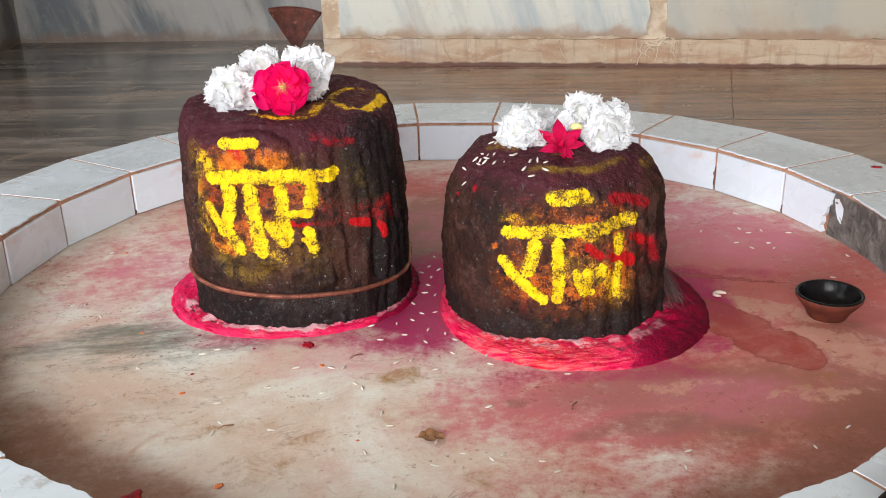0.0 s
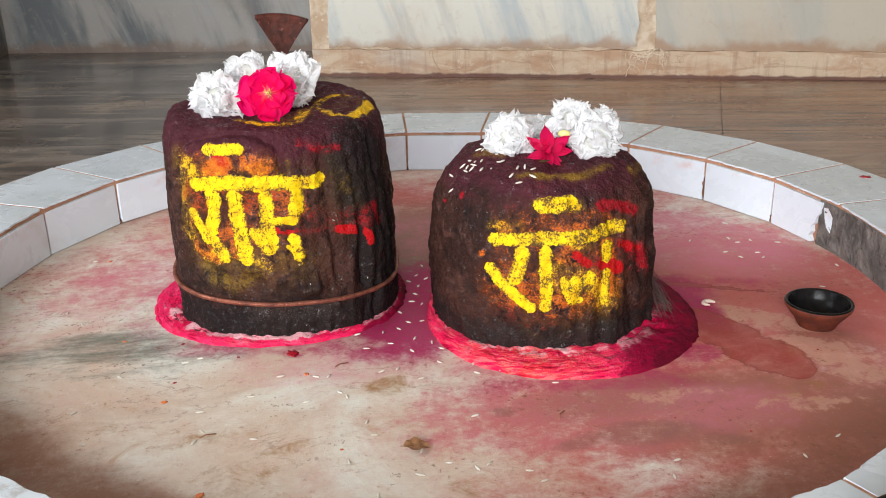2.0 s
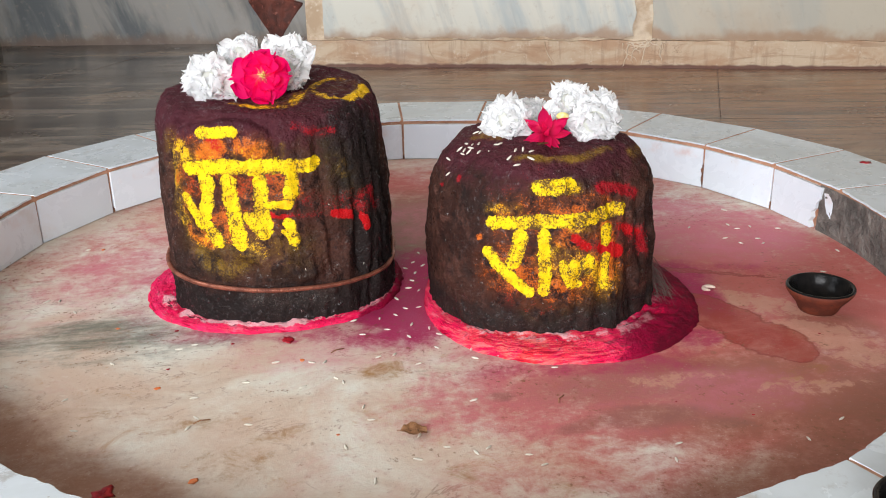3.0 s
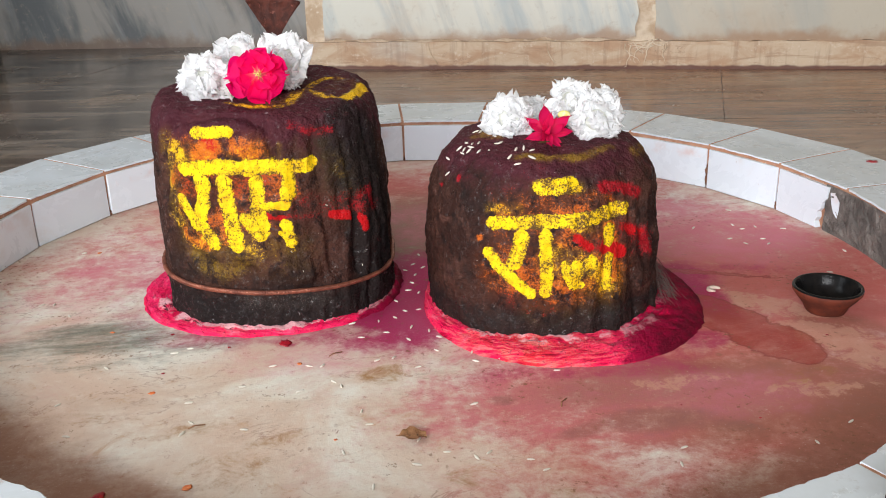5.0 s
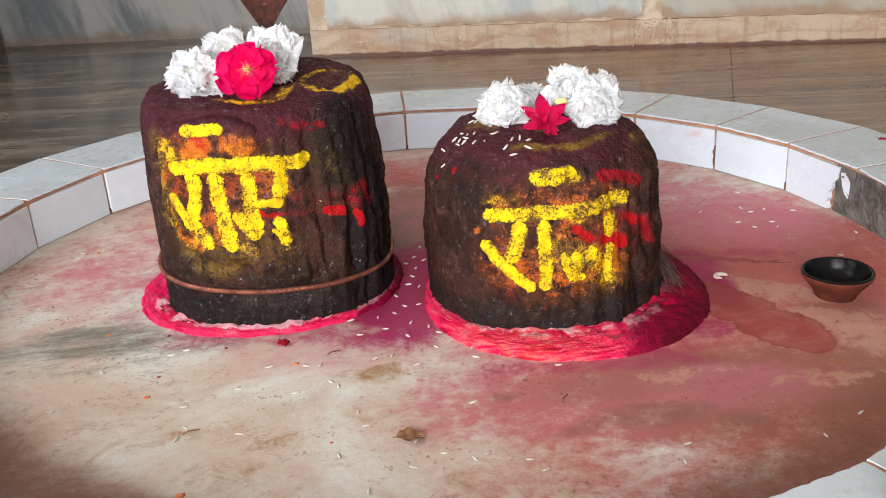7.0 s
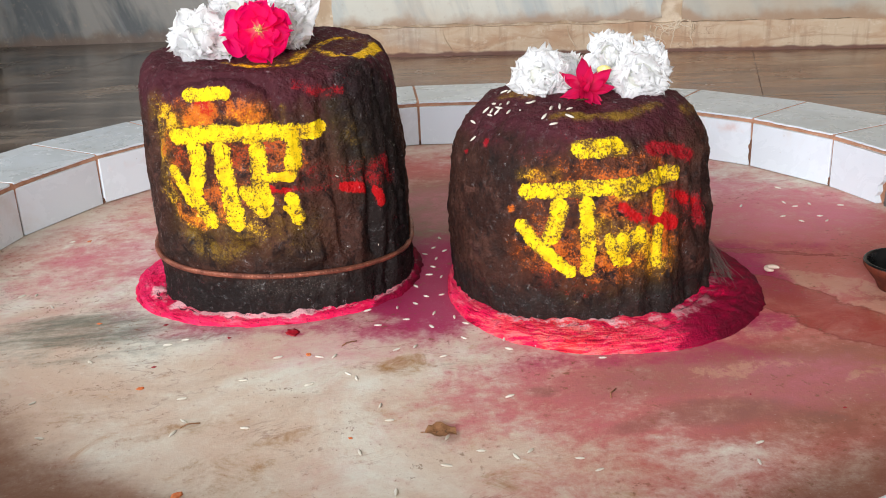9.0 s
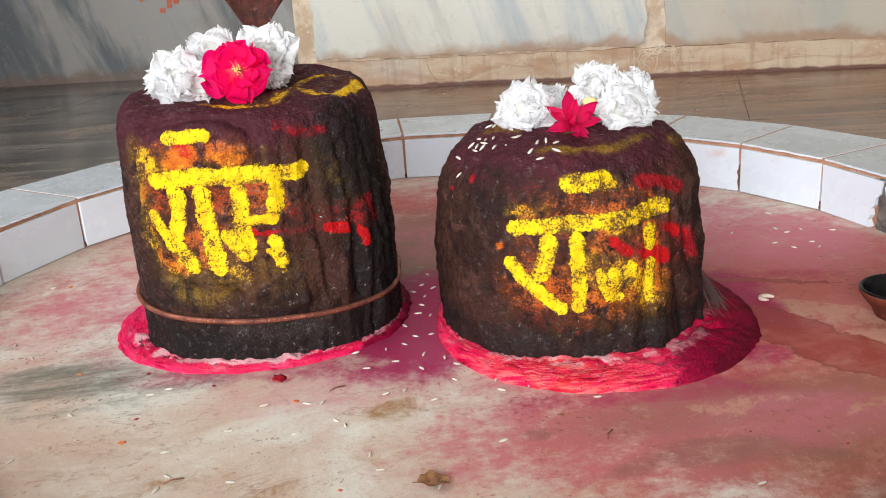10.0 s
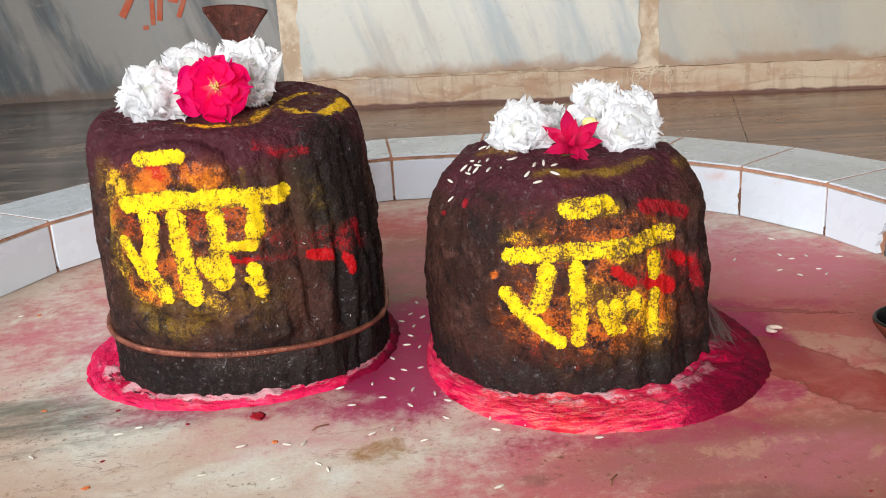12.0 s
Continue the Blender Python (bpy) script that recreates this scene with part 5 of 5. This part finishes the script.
def leaf(name, where, turn, length, width, bend, material, label, category="leaf", tilt=0.0):
    o = tagged(obj(name, leaf_bm(length, width, bend), material, smooth=True), label, category)
    o.matrix_world = pose(*where, tilt, 0, turn)
    return o


leaf("green_leaf", (0.120, 0.762, 0.179), 130, 0.016, 0.0032, 0.1, M_leaf, "small green leaf under the crimson blossom")
leaf("green_leaf", (-0.172, 0.832, 0.216), 100, 0.014, 0.0045, 0.1, M_leaf, "small green sepal beside the rose")
# A flattened ball that stands for a pale yellow glow inside the petals.
bm = bmesh.new()
bmesh.ops.create_uvsphere(bm, u_segments=16, v_segments=10, radius=0.0085)
bud = tagged(obj("yellow_ball", bm, M_ball, smooth=True), "small pale yellow ball in place of a glow among white petals", "bud")
bud.location, bud.scale = (0.137, 0.789, 0.1975), (0.72, 0.5, 0.45)


# ---------- clay lamps ----------
def clay_lamp(where, label, all_dark=False):
    """A small turned oil lamp with a blackened hollow."""
    body = lathe([(0.0, 0.0), (0.0185, 0.0), (0.0195, 0.0015), (0.0225, 0.008), (0.0290, 0.016), (0.0330, 0.0215), (0.0335, 0.0245), (0.0322, 0.0258), (0.0305, 0.0252)], 56, wobble=0.008)
    lamp = tagged(obj("clay_lamp", body, M_soot if all_dark else M_clay, smooth=True), label, "oil lamp")
    lamp.location = where
    hollow = lathe([(0.0333, 0.0250), (0.0325, 0.0263), (0.0310, 0.0264), (0.0296, 0.0248), (0.0280, 0.0180), (0.0235, 0.0100), (0.0160, 0.0062), (0.0, 0.0056)], 56, wobble=0.008)
    part("hollow", hollow, M_soot, lamp, "soot-black oily hollow", smooth=True)
    return lamp


clay_lamp((0.396, 0.755, 0.0), "small terracotta oil lamp with a soot-black hollow")
# A dark round object of unclear kind, given the lamp's shape.
clay_lamp((0.272, 0.318, RIM_Z), "unidentified dark round object on the tiled kerb, shaped as a clay lamp", True)


# ---------- scattered rice ----------
def grain_mesh():
    bm = bmesh.new()
    bmesh.ops.create_icosphere(bm, subdivisions=2, radius=1.0)
    for v in bm.verts:
        taper = 1 - 0.25 * abs(v.co.x) ** 2
        v.co = Vector((v.co.x * 0.0034, v.co.y * 0.00098 * taper, v.co.z * 0.00082 * taper))
    me = bpy.data.meshes.new("rice_grain")
    bm.to_mesh(me)
    bm.free()
    me.materials.append(M_rice)
    me.polygons.foreach_set("use_smooth", [True] * len(me.polygons))
    return me


GRAIN = grain_mesh()
rng = random.Random(21)


def rice(x, y, z=0.0008, normal=(0, 0, 1), where="stained basin floor"):
    o = tagged(new("rice_grain", GRAIN), "single white rice grain on the " + where, "rice grain", "scattered rice")
    q = Vector((0, 0, 1)).rotation_difference(Vector(normal)).to_matrix().to_4x4()
    o.matrix_world = Matrix.Translation((x, y, z)) @ q @ pose(0, 0, 0, 0, rng.uniform(-6, 6), rng.uniform(0, 180)) @ Matrix.Scale(rng.uniform(0.95, 1.25), 4)


RICE_A = [(-0.361, 0.809), (-0.399, 0.839), (-0.386, 0.840), (-0.222, 0.724), (-0.235, 0.716), (-0.314, 0.627), (-0.291, 0.691), (-0.162, 0.646), (-0.140, 0.682), (-0.111, 0.634), (-0.107, 0.679), (-0.095, 0.679), (-0.203, 0.622), (-0.195, 0.589), (-0.150, 0.575), (-0.069, 0.536), (-0.045, 0.489), (-0.013, 0.515), (-0.011, 0.549), (-0.062, 0.733), (-0.072, 0.765), (-0.046, 0.768), (-0.083, 0.648), (-0.076, 0.640), (-0.046, 0.685), (-0.031, 0.689), (-0.009, 0.669), (-0.020, 0.790), (-0.029, 0.815), (-0.008, 0.884), (-0.003, 0.944), (-0.005, 0.835), (-0.006, 0.792), (-0.019, 0.898), (-0.050, 0.575), (-0.057, 0.596), (-0.199, 0.573), (-0.374, 0.655), (-0.291, 0.576)]
RICE_B = [(0.113, 0.652), (0.043, 0.676), (0.041, 0.694), (0.066, 0.680), (0.0085, 0.700), (0.010, 0.530), (0.032, 0.521), (0.042, 0.527), (0.072, 0.515), (0.082, 0.501), (0.036, 0.600), (0.190, 0.522), (0.182, 0.500), (0.330, 0.548), (0.292, 0.521), (0.441, 0.986), (0.405, 0.954), (0.380, 0.941), (0.406, 0.938), (0.367, 0.959), (0.440, 0.847), (0.482, 0.907), (0.385, 1.005), (0.392, 0.990), (0.410, 0.996), (0.398, 1.060), (0.335, 1.0), (-0.40, 0.99), (-0.012, 0.862), (-0.016, 0.842), (-0.024, 0.873), (-0.010, 0.915), (0.001, 0.905), (-0.030, 0.775), (-0.014, 0.752), (-0.038, 0.742), (0.003, 0.742), (0.012, 0.728), (-0.017, 0.725)]
for x, y in RICE_A + RICE_B:
    rice(x, y)
ON_STONE = [(0.045, 0.789), (0.056, 0.781), (0.038, 0.785), (0.042, 0.781), (0.046, 0.774), (0.055, 0.767), (0.064, 0.763), (0.040, 0.776), (0.027, 0.789), (0.026, 0.776), (0.072, 0.769), (0.075, 0.771), (0.088, 0.756), (0.095, 0.755), (0.102, 0.749), (0.081, 0.747), (0.100, 0.736), (0.087, 0.734), (0.106, 0.779), (0.055, 0.804), (0.059, 0.801), (0.050, 0.784), (0.048, 0.779)]
for x, y in ON_STONE:
    place, normal, _, _ = TREES[short].ray_cast(Vector((x, y, 0.5)), Vector((0, 0, -1)))
    rice(*(place + 0.0007 * normal), normal, "dark stone")
for x, z in ((-0.090, 0.121), (-0.125, 0.080), (-0.115, 0.060), (-0.06, 0.052)):
    p = on_front(tall, x, z)
    o = tagged(new("rice_fragment", GRAIN), "tiny broken rice grain stuck to the dark stone", "rice grain", "scattered rice")
    o.matrix_world = Matrix.Translation(p) @ pose(0, 0, 0, 0, rng.uniform(20, 160), 0) @ Matrix.Scale(0.45, 4)


# ---------- scraps on the basin floor ----------
def scrap(name, x, y, size, material, label, category, seed, flat=0.18, long=1.0):
    """A small torn flake lying on the floor."""
    bm = bmesh.new()
    n = 14
    rows = []
    for r, z in ((0.001, 0.5), (0.6, 0.75), (1.0, 0.35), (0.96, 0.0)):
        rows.append([bm.verts.new((size * long * r * math.cos(a) * (1 + 0.75 * noise.noise((math.cos(a) * 1.9 + seed, math.sin(a) * 1.3, seed))), size * r * math.sin(a) * (1 + 0.75 * noise.noise((math.cos(a) * 1.9, math.sin(a) * 1.3 + seed, 3 + seed))), size * flat * z * (1 + 0.8 * noise.noise((math.cos(a) * 2, math.sin(a) * 2, seed))) + 0.0002)) for a in (2 * math.pi * k / n for k in range(n))])
    grid_faces(bm, rows, True)
    bm.faces.new(rows[0])
    o = tagged(obj(name, bm, material, smooth=True), label, category)
    o.matrix_world = pose(x, y, 0.0, 0, 0, (seed * 47) % 180)
    return o


for k, (x, y, s) in enumerate(((-0.180, 0.499, 0.0034), (-0.239, 0.642, 0.0026), (-0.116, 0.685, 0.0026), (-0.306, 0.767, 0.0020), (-0.382, 0.990, 0.0026), (-0.076, 0.555, 0.0014))):
    scrap("orange_speck", x, y, s, M_orange_scrap, "small orange speck of powder on the basin floor", "speck", 1.7 * k + 0.6, 0.3)
scrap("red_petal", -0.134, 0.729, 0.0048, M_red_scrap, "torn dark red petal on the marble", "petal", 2.4, 0.05, 1.9)
scrap("red_petal", -0.243, 0.487, 0.0075, M_red_scrap, "dark dried red petal near the kerb", "petal", 5.1, 0.15, 1.3)
for k, (x, y, s) in enumerate(((-0.237, 0.677, 0.0016), (-0.186, 0.724, 0.0016), (-0.246, 0.757, 0.0018), (0.205, 0.585, 0.0010), (0.262, 0.560, 0.0011), (0.375, 0.700, 0.0012))):
    scrap("dark_crumb", x, y, s, M_red_scrap, "tiny dark crumb on the marble", "crumb", 1.1 * k + 0.3, 0.4)
bm = leaf_bm(0.021, 0.0092, 0.12)
for v in bm.verts:
    v.co.x += 0.0022 * noise.noise(v.co * 170 + Vector((3, 0, 0)))
    v.co.z += 0.0016 + 0.0040 * noise.noise(v.co * 150)
dry = tagged(obj("dry_leaf", bm, M_dry, smooth=True), "curled brown dry leaf on the basin floor", "leaf")
dry.matrix_world = pose(-0.005, 0.552, 0.001, 0, 0, 96)
part("midrib", tube([(0, 0.0, 0.0014), (0, 0.012, 0.0024), (0, 0.024, 0.0040)], 0.0004, 5), M_dry, dry)
arc = [(0.0065 * math.cos(a), 0.0048 * math.sin(a), 0.0024) for a in np.linspace(0.3, 4.6, 12)]
husk = tagged(obj("curled_husk", tube(arc, [0.0009, 0.0015, 0.0020, 0.0023, 0.0024, 0.0024, 0.0023, 0.0022, 0.0020, 0.0017, 0.0013, 0.0008], 8), M_husk, smooth=True), "curled pale peel on the stained marble", "husk")
husk.location = (0.302, 0.809, 0.0002)
for x, y, turn, n in ((-0.085, 0.700, 30, 3), (-0.19, 0.582, 18, 2), (0.11, 0.595, 60, 2)):
    bm = tube([(-0.006, 0, 0.0006), (0, 0.0025, 0.0009), (0.008, 0.001, 0.0006)], 0.0005, 5)
    twig = tagged(obj("twig_scrap", bm, M_dry, smooth=True), "tiny dark bent twig on the marble", "twig")
    twig.matrix_world = pose(x, y, 0, 0, 0, turn)
leaf("dry_flake", (-0.335, 1.42, FLOOR_Z + 0.001), 150, 0.016, 0.003, 0.2, M_dry, "tiny dry flake on the shrine floor")
rim_petal = scrap("red_petal", 0.572, 1.050, 0.005, M_red_scrap, "dried dark red petal on the tiled kerb", "petal", 3.3, 0.2, 1.6)
rim_petal.location.z = RIM_Z


# ---------- the kerb's tiles ----------
def share(name, bm, material):
    me = bpy.data.meshes.new(name)
    bmesh.ops.recalc_face_normals(bm, faces=bm.faces)
    bm.to_mesh(me)
    bm.free()
    me.materials.append(material)
    return me


HALF = R_IN * math.sin(STEP / 2) - 0.0014
SIDE_H = 0.0556
SIDE = share("side_tile", prism([(-HALF, 0.0008), (HALF, 0.0008), (HALF, SIDE_H), (-HALF, SIDE_H)], -0.004, 0.004, 0.0009), M_tile)


def top_tile(seed):
    """A wedge-shaped tile whose edge over the basin is a little chipped."""
    flat = (R_IN + 0.0012) * math.cos(STEP / 2) - R_IN
    a0, a1, deep = R_IN * math.sin(STEP / 2) - 0.0015, (R_OUT - 0.004) * math.sin(STEP / 2) - 0.0015, R_OUT - R_IN - 0.004
    rim_line = []
    for k in range(29):
        u = k / 14 - 1
        bite = max(0.0, noise.noise((u * 2.3 + seed, seed, 0)) - 0.25) * 0.006 + max(0.0, noise.noise((u * 9 + seed, 4, seed))) * 0.0022
        rim_line.append((a0 * u, flat + bite + 0.0045 * max(0.0, abs(u) - 0.93) / 0.07 * max(0.0, noise.noise((seed, 7 + math.copysign(1, u), 0)))))
    outline = rim_line + [(a1, deep), (-a1, deep)]
    bm = bmesh.new()
    low = [bm.verts.new((x, y, -0.0022)) for x, y in outline]
    mid = [bm.verts.new((x, y, -0.0005)) for x, y in outline]
    top = [bm.verts.new((x * 0.998, y + (0.0007 if y < deep - 0.001 else -0.0007), 0.0)) for x, y in outline]
    grid_faces(bm, [low, mid, top], True)
    bm.faces.new(low[::-1]), bm.faces.new(top)
    return share("top_tile", bm, M_tile)


TOPS = [top_tile(2.7 * k + 0.4) for k in range(5)]
# a tile beside the lamp has broken away and bares the cement
broken = [(-HALF, 0.0008), (0.018, 0.0008), (0.0145, 0.008), (0.0185, 0.014), (0.0175, 0.021), (0.0235, 0.027), (0.0250, 0.034), (0.0310, 0.041), (0.0330, SIDE_H), (-HALF, SIDE_H)]
BROKEN = share("broken_tile", prism(broken, -0.004, 0.004, 0), M_tile)
CHIP = share("tile_chip", prism([(0.036, 0.050), (0.0395, 0.036), (0.044, 0.027), (0.0505, 0.022), (0.0525, 0.030), (0.0512, 0.042), (0.044, 0.0515)], -0.0034, 0.004, 0), M_tile)
rng = random.Random(4)
for k, (d0, d1) in enumerate(zip(JOINTS, JOINTS[1:])):
    mid = (d0 + d1) / 2
    face = pose(0, 0, 0, 0, 0, mid - 90)
    wide = Matrix.Diagonal((radians(d1 - d0) / STEP * (1 + bow(radians(mid)) / R_IN), 1, 1, 1))
    r = R_IN * math.cos(STEP / 2) + 0.004 + bow(radians(mid))
    lean = pose(0, r + rng.uniform(-0.0007, 0.0005), rng.uniform(-0.0005, 0.0005), rng.uniform(-0.7, 0.7), rng.uniform(-0.5, 0.5), rng.uniform(-0.4, 0.4))
    if 11 < mid < 24:
        # the broken tile's whole end is the one further from the gap
        for data in (BROKEN, CHIP):
            o = new("tile", data)
            o.parent, o.matrix_local = rim, face @ lean @ wide
    elif not -2.5 < mid < 11:
        o = new("tile", SIDE)
        o.parent, o.matrix_local = rim, face @ lean @ wide
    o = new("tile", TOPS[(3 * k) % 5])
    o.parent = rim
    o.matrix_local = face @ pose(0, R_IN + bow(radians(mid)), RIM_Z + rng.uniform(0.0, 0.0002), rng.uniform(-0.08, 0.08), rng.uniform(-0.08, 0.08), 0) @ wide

# bare cement where the tile is missing
bm = bmesh.new()
rows = []
for i in range(15):
    z = 0.058 * i / 14
    row = []
    for j in range(61):
        a = radians(-6 + 21 * j / 60)
        r = R_IN - 0.0005 + 0.0022 * fbm((9 * a * R_IN * 8, z * 70, 2.0), 4) * (0 if i in (0, 14) else 1)
        row.append(bm.verts.new((r * math.cos(a), r * math.sin(a), z)))
    rows.append(row)
grid_faces(bm, rows)
patch = part("cement_patch", bm, M_cement, rim, "bare dark grey cement where a tile is missing")

# rust and dirt in a few open joints
for deg, z0, z1, wide in ((38.1, 0.002, 0.036, 0.0034), (24.7, 0.0, 0.012, 0.0024), (145.9, 0.0, 0.008, 0.0022), (92.6, 0.0, 0.006, 0.002)):
    bm = bmesh.new()
    bmesh.ops.create_icosphere(bm, subdivisions=3, radius=1.0)
    for v in bm.verts:
        k = 1 + 0.9 * noise.noise(v.co * 3.3 + Vector((deg, 0, 0)))
        v.co = Vector((v.co.x * 0.003 * k, v.co.y * wide * k, (z0 + z1) / 2 + v.co.z * (z1 - z0) / 2))
    stain = part("joint_dirt", bm, M_rust, rim, "dark rusty dirt in a tile joint", smooth=True)
    stain.matrix_local = pose(0, 0, 0, 0, 0, deg) @ pose(R_IN + 0.0022, 0, 0)
